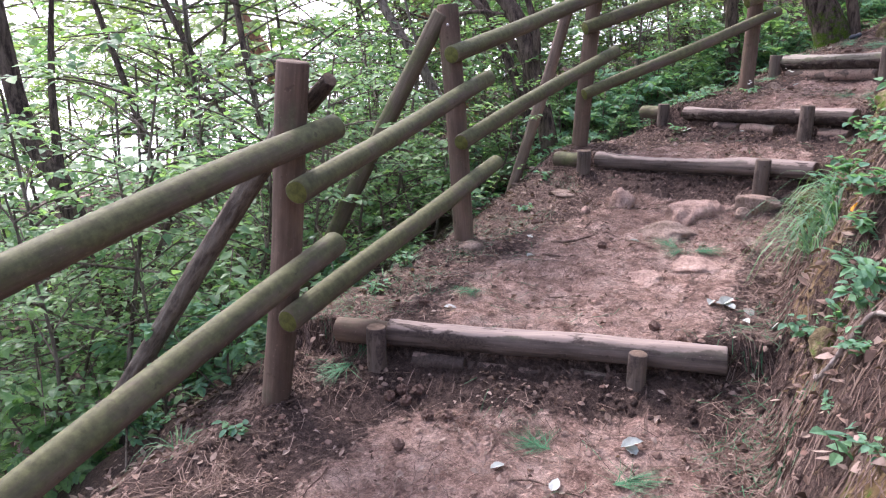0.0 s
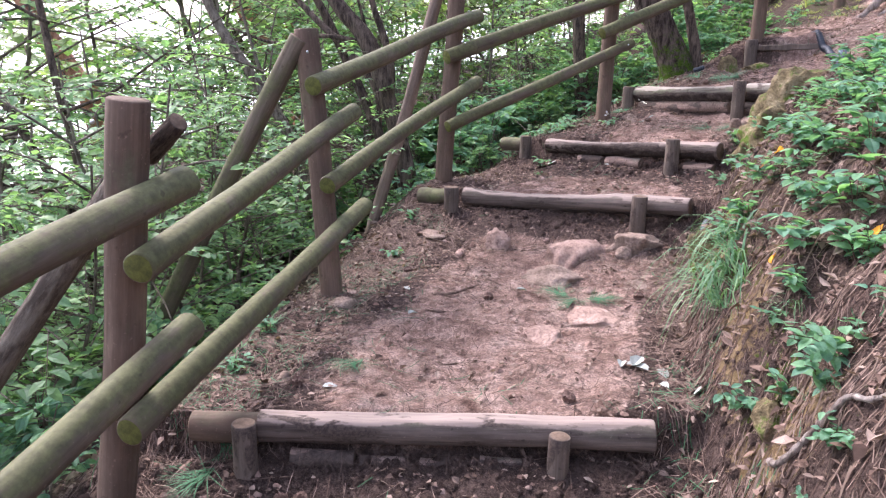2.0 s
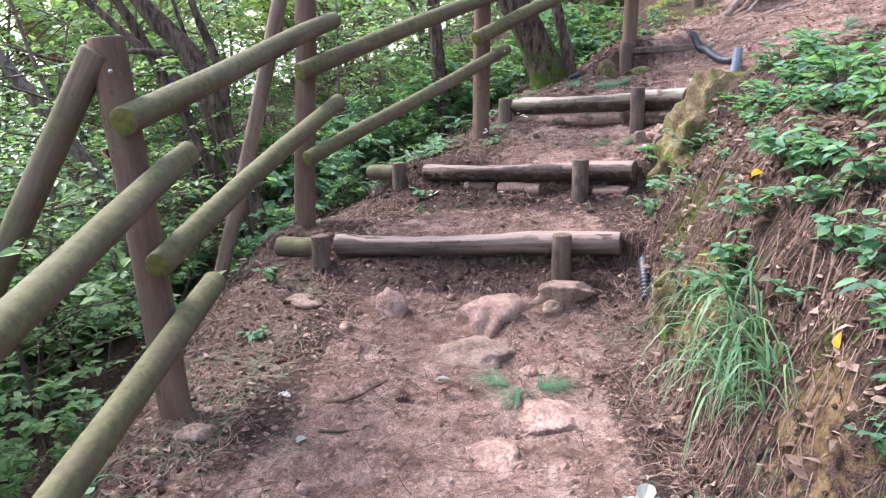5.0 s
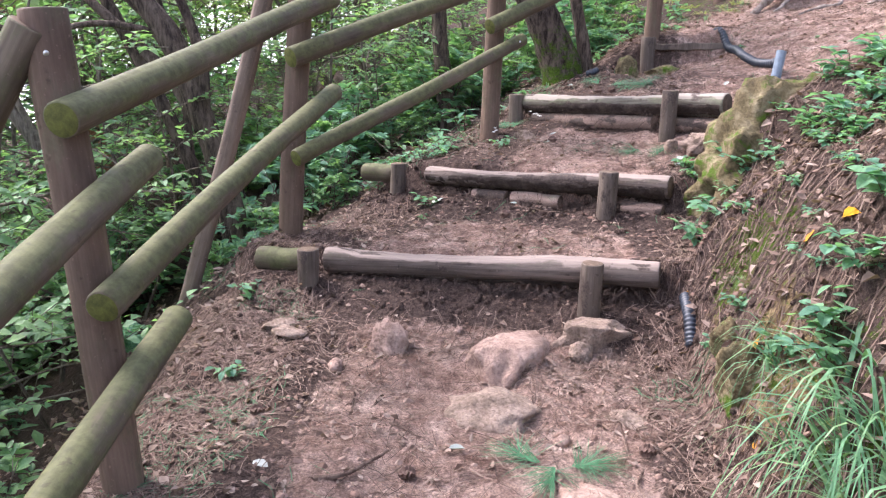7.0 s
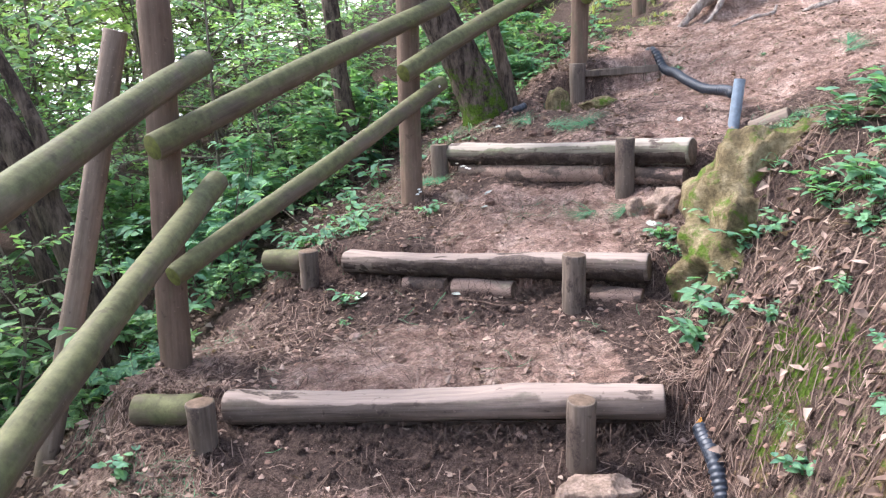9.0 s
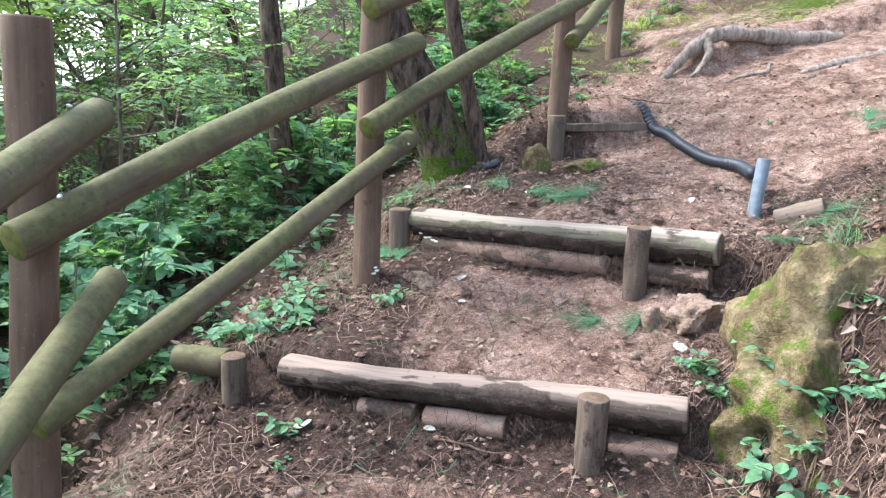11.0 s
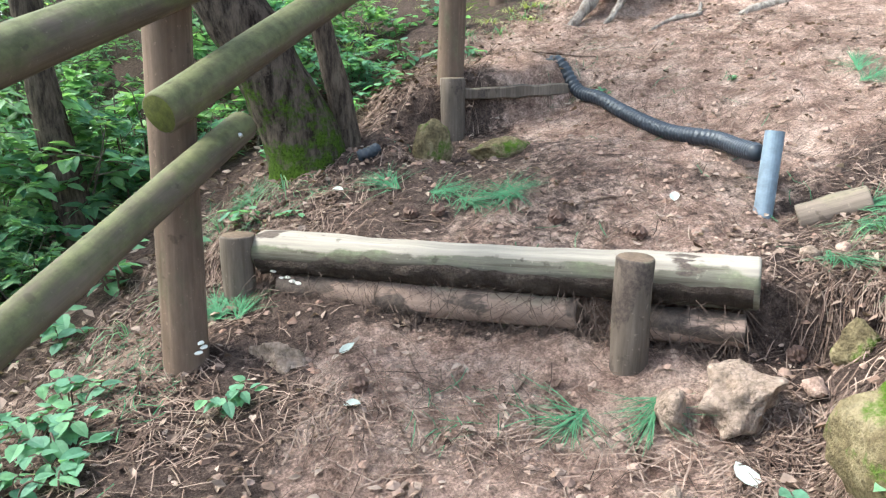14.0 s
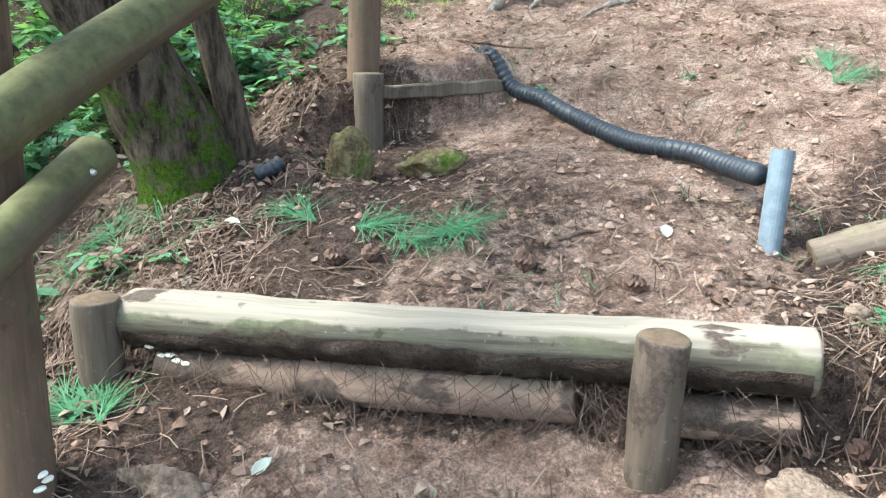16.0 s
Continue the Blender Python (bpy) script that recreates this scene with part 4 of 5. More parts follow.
def sprig_mesh(seed, count=55, length=0.13, spread=1.5):
    rng = random.Random(seed)
    v, f = [], []
    for _ in range(count):
        a, e, s = rng.gauss(0, spread * 0.5), rng.uniform(0.02, 0.3), rng.uniform(0, 0.08)
        way = Vector((math.cos(a), math.sin(a), e)).normalized()
        side = Vector((-way.y, way.x, 0)).normalized() * 0.0011
        p = Vector((s, rng.uniform(-0.006, 0.006), 0.006))
        ln = length * rng.uniform(0.7, 1.1)
        m1, m2 = p + way * ln * 0.5, p + way * ln - Vector((0, 0, 0.35 * e * ln))
        b = len(v)
        v += [p - side, p + side, m1 - side, m1 + side, m2 - side * 0.4, m2 + side * 0.4]
        f += [(b, b + 1, b + 3, b + 2), (b + 2, b + 3, b + 5, b + 4)]
    return mesh_from("pine_sprig", v, f, PINE_GREEN, smooth=False)


SPRIGS = [sprig_mesh(500 + n) for n in range(3)]
for n, (x, y, turn) in enumerate([(1.02, 5.72, 10), (1.10, 5.64, -20), (0.95, 5.80, 160), (1.18, 5.55, 30), (1.25, 5.48, 200), (0.34, 5.50, 150), (1.02, 4.72, -110), (1.18, 4.66, -80), (0.45, 6.42, 20), (0.52, 6.30, 150), (0.31, 2.32, -90), (0.27, 2.34, -130), (0.36, 2.33, -50), (-0.80, 0.86, -60), (-0.74, 0.80, -110), (-0.78, 0.90, -30), (-0.84, 0.82, -90), (0.35, 5.58, -150), (0.30, 5.56, 170), (0.45, 0.5, 30), (0.5, 0.45, -60), (0.2, 0.62, 130), (0.62, 0.35, 10), (-0.45, 1.45, 80), (2.75, 5.55, 60), (2.8, 5.6, 110), (1.75, 4.75, -20), (1.95, 4.85, 10), (2.0, 4.9, 60)]):
    lay(tagged(new("pine_sprig", SPRIGS[n % 3]), "tuft of fallen green pine needles on the ground", "pine sprig", "fallen pine sprigs"), x, y, turn, 0.004)


def single_leaf(x, y, turn, length, material, label, group, tilt=8):
    r = random.Random(int(x * 1000 + y * 77))
    v, f = broad_leaf(Vector((0, 0, 0)), Vector((1, 0, 0.12)), Vector((0, 0, 1)), length, length * 0.62, r.uniform(0.0, 0.35), r.uniform(-0.15, 0.3))
    ob = tagged(new("fallen_leaf", mesh_from("fallen_leaf", v, f, material, smooth=False)), label, "leaf", group)
    lay(ob, x, y, turn, 0.007)
    return ob


for x, y, turn, ln in [(0.60, 1.62, 10, 0.09), (0.66, 1.60, 100, 0.08), (0.63, 1.66, 200, 0.075), (0.70, 1.63, 320, 0.07), (0.56, 1.64, 250, 0.06), (-0.53, 1.22, 20, 0.06), (-0.43, 1.98, 40, 0.055), (0.10, 0.44, -20, 0.06), (0.42, 0.72, 30, 0.08), (0.48, 0.70, 110, 0.07), (0.30, 0.35, 80, 0.06),
        (0.05, 2.45, 10, 0.06), (-0.58, 2.35, 10, 0.06), (1.15, 4.32, 60, 0.08), (1.10, 4.22, 90, 0.07), (1.17, 4.20, 170, 0.06), (-0.15, 4.55, 40, 0.07), (0.50, 4.95, 20, 0.05), (1.62, 5.2, 100, 0.05), (0.70, 1.50, 10, 0.06), (0.82, 1.42, 60, 0.05), (0.75, 6.0, 20, 0.07), (0.28, 4.42, 0, 0.05), (0.56, 5.2, 60, 0.05)]:
    single_leaf(x, y, turn, ln, PALE_LEAF, "pale curled dead leaf on the ground", "pale fallen leaves")
for x, y, turn, ln in [(0.93, 2.55, 80, 0.05), (1.18, 2.62, 30, 0.07), (1.30, 1.35, 80, 0.06), (0.95, 3.38, 80, 0.07), (1.15, 2.75, -20, 0.08), (1.05, 1.55, 130, 0.05), (1.60, 4.38, 30, 0.05), (0.86, 2.3, 30, 0.05)]:
    single_leaf(x, y, turn, ln, YELLOW_LEAF, "yellow-orange fallen leaf on the bank", "yellow fallen leaves")


# ---- bracket fungi on the log step and on a post's foot ----
def fungus_mesh(seed):
    bm = bmesh.new()
    bmesh.ops.create_icosphere(bm, subdivisions=2, radius=1.0)
    for v in bm.verts:
        k = 1 + 0.35 * noise.noise(v.co * 2 + Vector((seed, 0, 0)))
        v.co = Vector((v.co.x * 0.012 * k, v.co.y * 0.007 * k, v.co.z * 0.005))
    me = bpy.data.meshes.new("bracket_fungus")
    bm.to_mesh(me)
    bm.free()
    me.materials.append(FUNGUS)
    return me


FUNGI = [fungus_mesh(n * 2.3) for n in range(3)]
for n, (u, drop, out) in enumerate([(0.03, 0.085, 0.045), (0.05, 0.115, 0.05), (0.085, 0.13, 0.055), (0.20, 0.085, 0.05), (0.44, 0.165, 0.04), (0.89, 0.10, 0.05), (0.07, 0.135, 0.05), (0.06, 0.10, 0.055), (0.10, 0.14, 0.06), (0.115, 0.145, 0.06), (0.215, 0.09, 0.055)]):
    (ax, ay, az), (bx, by, bz) = STEPS[3]
    ob = tagged(new("bracket_fungus", FUNGI[n % 3]), "small white bracket fungus on a log", "fungus", "white bracket fungi")
    ob.matrix_world = pose(ax + (bx - ax) * u - 0.7 * out, ay + (by - ay) * u - 0.7 * out, az + (bz - az) * u - drop, 8, 0, -44)
for n, (dx, dy, dz) in enumerate([(0.03, -0.06, 0.035), (0.045, -0.05, 0.045), (0.038, -0.055, 0.06)]):
    ob = tagged(new("bracket_fungus", FUNGI[n % 3]), "small white bracket fungus at a post's foot", "fungus", "white bracket fungi")
    ob.matrix_world = pose(0.185 + dx, 5.40 + dy, 1.0 + dz, 5, 0, 20 + 15 * n)


# ---- trees ----
def tree(name, label, points, radii, bark, seed, limbs=(), group=""):
    """A trunk along points with limbs of their own, and twigs."""
    base = Vector(points[0])
    root = thing(name, label, "tree", base, group)
    rng = random.Random(seed)
    pts = curve_through(points, 8)
    rr = []
    for k in range(len(pts)):
        u = k / (len(pts) - 1) * (len(radii) - 1)
        i = min(int(u), len(radii) - 2)
        rr.append(radii[i] + (radii[i + 1] - radii[i]) * (u - i))
    v, f = tube([p - base for p in pts], rr, 16)
    v = [p + 0.10 * rr[min(i // 16, len(rr) - 1)] * noise.noise_vector(p * 9 + Vector((seed, 0, 0))) for i, p in enumerate(v)]
    part("trunk", mesh_from("trunk", v, f, bark), root)
    for way, r0 in limbs:
        p = curve_through([Vector(q) - base for q in way], 6)
        v, f = tube(p, [r0 * (1 - 0.7 * k / len(p)) for k in range(len(p))], 9)
        part("limb", mesh_from("limb", [q + 0.1 * r0 * noise.noise_vector(q * 12) for q in v], f, bark), root)
    return root


tree("mossy_tree", "leaning tree with dark bark and a mossy foot", [(0.80, 6.42, 1.1), (0.76, 6.42, 1.42), (0.62, 6.42, 1.75), (0.46, 6.42, 2.05), (0.2, 6.45, 2.7), (-0.1, 6.5, 3.8)], [0.20, 0.155, 0.13, 0.12, 0.11, 0.09], BARK_MOSS, 1, [([(0.80, 6.36, 1.30), (0.90, 6.25, 1.26), (1.02, 6.15, 1.25)], 0.06), ([(0.72, 6.40, 1.3), (0.62, 6.25, 1.2), (0.55, 6.12, 1.1)], 0.06), ([(0.30, 6.44, 2.5), (0.6, 6.6, 2.9), (0.8, 6.8, 3.6)], 0.05)])
tree("thin_tree", "thin straight dark tree trunk behind the fence", [(0.97, 6.44, 1.25), (0.93, 6.44, 1.55), (0.85, 6.44, 1.9), (0.76, 6.44, 2.3), (0.6, 6.44, 3.6)], [0.06, 0.05, 0.045, 0.042, 0.035], BARK, 2)
tree("crooked_tree", "dark crooked tree leaning out over the slope", [(-1.30, 5.0, -0.05), (-1.38, 5.0, 0.35), (-1.46, 5.0, 0.75), (-1.56, 5.0, 1.1), (-1.74, 5.0, 1.6), (-2.03, 5.0, 1.95), (-2.6, 5.1, 2.7)], [0.10, 0.085, 0.075, 0.07, 0.075, 0.06, 0.04], BARK, 3,
     [([(-1.46, 5.0, 0.75), (-1.62, 5.02, 1.15), (-1.9, 5.05, 1.5), (-2.3, 5.1, 1.85), (-2.8, 5.2, 2.3)], 0.055), ([(-1.56, 5.0, 1.1), (-1.55, 4.98, 1.5), (-1.7, 4.95, 2.0), (-1.75, 4.9, 2.6)], 0.045), ([(-1.74, 5.0, 1.6), (-2.1, 4.9, 1.66), (-2.5, 4.85, 1.6), (-2.9, 4.8, 1.72)], 0.025)])
tree("crooked_tree", "dark forked tree growing from the slope", [(-1.62, 5.25, -0.3), (-1.60, 5.2, 0.3), (-1.72, 5.2, 0.8), (-2.08, 5.2, 1.6), (-2.35, 5.2, 2.1)], [0.06, 0.05, 0.045, 0.04, 0.03], BARK, 4, [([(-1.72, 5.2, 0.8), (-1.78, 5.25, 1.4), (-2.0, 5.3, 2.2)], 0.03)])
tree("slender_tree", "slender brown tree leaning over the slope", [(-1.95, 4.6, -0.6), (-2.15, 4.6, 0.5), (-2.32, 4.6, 0.9), (-2.62, 4.6, 1.35), (-2.95, 4.6, 1.85), (-3.3, 4.6, 2.8)], [0.055, 0.05, 0.046, 0.042, 0.04, 0.03], BARK_GREY, 5, [([(-2.32, 4.6, 0.9), (-2.55, 4.55, 1.5), (-2.7, 4.5, 2.2)], 0.022)])
tree("dark_tree", "dark twisted tree below the fence", [(-3.3, 2.0, -1.8), (-3.63, 2.0, -0.54), (-3.85, 2.0, -0.2), (-4.1, 2.0, 0.4), (-4.45, 2.0, 0.92), (-4.6, 2.0, 2.2)], [0.12, 0.10, 0.09, 0.08, 0.075, 0.05], BARK, 6, [([(-4.1, 2.0, 0.4), (-4.2, 2.1, 1.1), (-4.15, 2.2, 2.0)], 0.04), ([(-3.63, 2.0, -0.54), (-3.2, 2.1, 0.1), (-3.0, 2.2, 0.9)], 0.03)])
tree("red_pine", "leaning red pine with flaking bark", [(-7.8, 10.0, -3.0), (-8.5, 10, 0.6), (-8.81, 10.0, 1.07), (-9.3, 10.0, 1.75), (-9.75, 10.0, 2.6), (-10.4, 10, 4.5)], [0.24, 0.22, 0.2, 0.19, 0.18, 0.14], BARK_PINE, 7)
tree("red_pine", "leaning red pine with flaking bark", [(-4.2, 10.0, -1.5), (-4.8, 10, 0.9), (-5.05, 10.0, 1.35), (-5.42, 10.0, 1.9), (-6.1, 10.0, 3.2)], [0.20, 0.18, 0.17, 0.165, 0.14], BARK_PINE, 8, [([(-5.0, 10.0, 1.3), (-4.9, 10, 1.8), (-5.0, 10.1, 3.0)], 0.11)])
tree("dark_tree", "upright dark tree among the shrubs", [(-0.10, 7.0, 0.4), (-0.125, 7.0, 1.0), (-0.19, 7.0, 1.6), (-0.22, 7.0, 2.1), (-0.3, 7.05, 3.6)], [0.11, 0.085, 0.065, 0.06, 0.045], BARK, 9)
rng = random.Random(77)
for n in range(24):
    for _ in range(50):
        x, y = (rng.uniform(-9, 2.0), rng.uniform(9.5, 17)) if n % 5 else (rng.uniform(-9, -3), rng.uniform(3, 8))
        if n % 9 == 0:
            x, y = rng.uniform(3, 9), rng.uniform(9, 17)
        if side_of(np.array([x]), np.array([y]), LEFT_EDGE)[0] < -1.0 or n % 9 == 0:
            break
    z, r = z_at(x, y), rng.uniform(0.014, 0.055)
    lean = Vector((rng.uniform(-0.6, 0.05), rng.uniform(-0.15, 0.15), 1))
    pts = [Vector((x, y, z - 0.2)) + lean * h + Vector((rng.uniform(-0.08, 0.08), rng.uniform(-0.08, 0.08), 0)) * (h > 0) for h in (0, 0.8, 1.7, 2.8, 4.2, 6.0)]
    limbs = []
    for _ in range(4):
        k = rng.uniform(0.8, 3.2)
        p = pts[0] + lean * k
        d = rand_dir(rng, 0.1, 0.7)
        limbs.append(([p, p + d * 0.4, p + d * 0.8 + Vector((0, 0, 0.1)), p + d * 1.3 + Vector((rng.uniform(-0.2, 0.2), 0, 0.3))], r * 0.4))
    tree("thin_tree", "thin forest tree on the slope" if r < 0.045 else "bare-stemmed forest tree on the slope", pts, [r * 1.25, r, r * 0.9, r * 0.8, r * 0.65, r * 0.45], BARK if rng.random() < 0.55 else BARK_GREY, 100 + n, limbs, "forest trees on the slope")


# ---- saplings and shrubs ----
def leafy(seed, height, branches, twigs, leaves, size, flat=0.25, stems=1, low=0.25, spread=0.55, broad=False):
    """Stem pieces and leaf pieces of a sapling whose foot is at the origin."""
    rng = random.Random(seed)
    main, wood, v, f = [], [], [], []

    def put(at, way, ln):
        nonlocal v, f
        lv, lf = (broad_leaf if broad else leaf)(at, way, Vector((rng.uniform(-0.5, 0.5), rng.uniform(-0.5, 0.5), 1)), ln, ln * rng.uniform(0.48, 0.62), rng.uniform(0.02, 0.22), rng.uniform(0.0, 0.3))
        b = len(v)
        v += lv
        f += [tuple(b + i for i in q) for q in lf]

    for s in range(stems):
        lean = rand_dir(rng, 1.2, 3.0) if stems > 1 else Vector((rng.uniform(-0.2, 0.2), rng.uniform(-0.2, 0.2), 1)).normalized()
        top = lean * height * rng.uniform(0.75, 1.0)
        mid = top * 0.5 + Vector((rng.uniform(-0.08, 0.08), rng.uniform(-0.08, 0.08), 0)) * height
        stem = curve_through([(0, 0, -0.06), mid, top], 6)
        r = 0.006 * height + 0.003
        main.append(tube(stem, [r * (1 - 0.7 * k / len(stem)) for k in range(len(stem))], 6, False))
        for b in range(branches):
            u = low + (1 - low) * (b + rng.random()) / branches
            p = stem[min(len(stem) - 1, int(u * (len(stem) - 1)))]
            d = rand_dir(rng, 0.0, 0.75)
            ln = height * spread * (1.1 - 0.6 * u) * rng.uniform(0.7, 1.2)
            q = p + d * ln * 0.5
            e = p + d * ln + Vector((0, 0, -0.12 * ln))
            limb = curve_through([p, q, e], 4)
            wood.append(tube(limb, [r * 0.45 * (1 - 0.75 * k / len(limb)) for k in range(len(limb))], 4, False))
            for t in range(twigs):
                w = limb[1 + int((len(limb) - 2) * (t + rng.random()) / twigs)]
                side = Vector((-d.y, d.x, 0)) * rng.choice((-1, 1))
                td = (d * rng.uniform(0.3, 1) + side * rng.uniform(0.4, 1) + Vector((0, 0, rng.uniform(-flat, flat)))).normalized()
                tl = ln * rng.uniform(0.25, 0.5)
                tip = w + td * tl
                wood.append(tube([w, tip], [r * 0.16, r * 0.08], 3, False))
                for k in range(leaves):
                    c = (k + 0.6) / leaves
                    across = Vector((-td.y, td.x, 0)) * (1 if k % 2 else -1)
                    put(w.lerp(tip, c), td * 0.7 + across * rng.uniform(0.4, 1) + Vector((0, 0, rng.uniform(-0.45, 0.25))), size * rng.uniform(0.65, 1.2))
    return main, join(wood), (v, f)


def plant_thing(name, label, category, made, bark, leaf_mat, group):
    root = thing(name, label, category, (0, 0, -300), group)
    for one in made[0]:
        part("stem", mesh_from("stem", *one, bark), root)
    if made[1][0]:
        tagged(part("branchwork", mesh_from("branchwork", *made[1], bark), root), kind="stuff")
    tagged(part("foliage", mesh_from("foliage", *made[2], leaf_mat, smooth=False), root), kind="stuff")
    return root


def scatter(kinds, spots, seed):
    """Sets copies of the kinds at (x, y, size); the first of each kind is the original."""
    rng = random.Random(seed)
    used = set()
    for x, y, s in spots:
        k = rng.randrange(len(kinds))
        m = Matrix.Translation((x, y, z_at(x, y) - 0.02)) @ pose(0, 0, 0, rng.uniform(-8, 8), rng.uniform(-8, 8), rng.uniform(0, 360)) @ Matrix.Diagonal((s, s, s, 1))
        if k in used:
            copy_thing(kinds[k], m).scale = (s, s, s)
        else:
            kinds[k].matrix_world = m
            used.add(k)
    for k in range(len(kinds)):
        if k not in used:
            for o in (*kinds[k].children_recursive, kinds[k]):
                bpy.data.objects.remove(o)


def off_left(x, y):
    return -float(side_of(np.array([x]), np.array([y]), LEFT_EDGE)[0])


rng = random.Random(5)
SAPLINGS = [plant_thing("sapling", "young broadleaf tree with thin stems and green leaves", "sapling", leafy(600 + n, 2.2, 11, 5, 8, 0.075), BARK_GREY, LEAF, "saplings on the slope") for n in range(5)]
spots = []
while len(spots) < 95:
    x, y = rng.uniform(-6, 2.2), rng.uniform(-1.2, 13)
    o = off_left(x, y)
    if 0.9 < o < 5.5 and not (y > 5 and o < 1.1):
        spots.append((x, y, rng.uniform(0.5, 1.25)))
spots += [(-2.2, 3.0, 0.9), (-2.5, 3.8, 1.1), (-2.9, 2.6, 1.2), (-2.3, 1.6, 0.9), (-3.3, 3.4, 1.3), (-3.6, 1.8, 1.2), (-2.8, 4.6, 1.2), (-3.6, 4.6, 1.4), (-2.0, 0.9, 0.7), (-2.6, 0.6, 0.9), (-3.0, 5.6, 1.3), (-2.2, 5.8, 1.1), (-4.2, 3.0, 1.4), (-4.4, 4.4, 1.5), (-3.2, 1.2, 1.3), (-3.9, 0.9, 1.4), (-4.6, 1.6, 1.6), (-3.0, 0.1, 1.1), (-4.8, 2.6, 1.6), (-2.7, 2.0, 1.0), (-5.5, 1.5, 2.1), (-6.2, 2.8, 2.3), (-5.6, 3.8, 2.1), (-6.8, 4.2, 2.4), (-5.2, 5.4, 2.0), (-6.4, 5.8, 2.2), (-7.5, 3.2, 2.6), (-5.0, 0.4, 1.9), (-6.0, 7.2, 2.2), (-4.6, 7.0, 1.7), (-7.6, 6.4, 2.5), (-8.4, 4.8, 2.8), (-3.4, 7.2, 1.5), (-4.0, 8.2, 1.6), (-3.0, 8.6, 1.4), (-4.6, 9.4, 1.8), (-2.4, 7.6, 1.3), (-3.6, 10.0, 1.8), (-5.4, 8.4, 1.9), (-2.6, 6.6, 1.2)]
scatter(SAPLINGS, spots, 6)
FAR = [plant_thing("sapling", "young tree down the slope, sun and haze put into its pale leaves", "sapling", leafy(620 + n, 3.2, 13, 6, 8, 0.12), BARK_GREY, LEAF_FAR, "trees further down the slope") for n in range(4)]
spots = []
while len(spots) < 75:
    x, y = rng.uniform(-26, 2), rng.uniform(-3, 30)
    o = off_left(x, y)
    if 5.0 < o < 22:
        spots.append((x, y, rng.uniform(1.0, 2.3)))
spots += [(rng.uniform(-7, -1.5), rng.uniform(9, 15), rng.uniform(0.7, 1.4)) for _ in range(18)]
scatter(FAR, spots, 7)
UPHILL = [plant_thing("sapling", "green young tree above the trail", "sapling", leafy(640 + n, 2.6, 12, 6, 7, 0.09), BARK_GREY, LEAF, "trees above the trail") for n in range(3)]
spots = []
while len(spots) < 40:
    x, y = rng.uniform(2.5, 15), rng.uniform(0, 22)
    if (y > 8.5 and x > 3.3) or (x > 4.5 and y < 5):
        spots.append((x, y, rng.uniform(0.8, 2.0)))
scatter(UPHILL, spots, 8)
SHRUBS = [plant_thing("shrub", "low leafy green shrub on the forest floor", "shrub", leafy(660 + n, 0.7, 5, 4, 6, 0.08, 0.3, 4, 0.2, 0.5, True), BARK_GREY, LEAF_BANK if n % 2 else LEAF, "low shrubs on the slope") for n in range(4)]
spots = []
while len(spots) < 150:
    x, y = rng.uniform(-4, 2.2), rng.uniform(-0.6, 12)
    o = off_left(x, y)
    if 0.35 < o < 3.6 and not (-0.7 < x < 0.3 and 5.2 < y < 6.3) and rng.random() < (1.0 if y > 4.5 else 0.5):
        spots.append((x, y, rng.uniform(0.45, 0.7 if o < 0.8 else 1.2)))
scatter(SHRUBS, spots, 9)


# ---- leafy plants of the bank ----
def ground_plant(seed, stems, leaves, size, height):
    rng = random.Random(seed)
    wood, v, f = [], [], []
    for s in range(stems):
        d = rand_dir(rng, 0.3, 1.6)
        top = d * height * rng.uniform(0.6, 1.1)
        pts = curve_through([(0, 0, -0.03), top * 0.5 + Vector((0, 0, 0.04)), top], 4)
        wood.append(tube(pts, [0.0025, *[0.002] * (len(pts) - 2), 0.001], 4, False))
        for k in range(leaves):
            p = pts[min(len(pts) - 1, 2 + int((len(pts) - 2) * k / leaves))]
            lv, lf = broad_leaf(p, rand_dir(rng, -0.35, 0.4), Vector((rng.uniform(-0.3, 0.3), rng.uniform(-0.3, 0.3), 1)), size * rng.uniform(0.6, 1.15), size * rng.uniform(0.5, 0.72), rng.uniform(0.02, 0.2), rng.uniform(0.05, 0.35))
            b = len(v)
            v += lv
            f += [tuple(b + i for i in q) for q in lf]
    return wood, ([], []), (v, f)


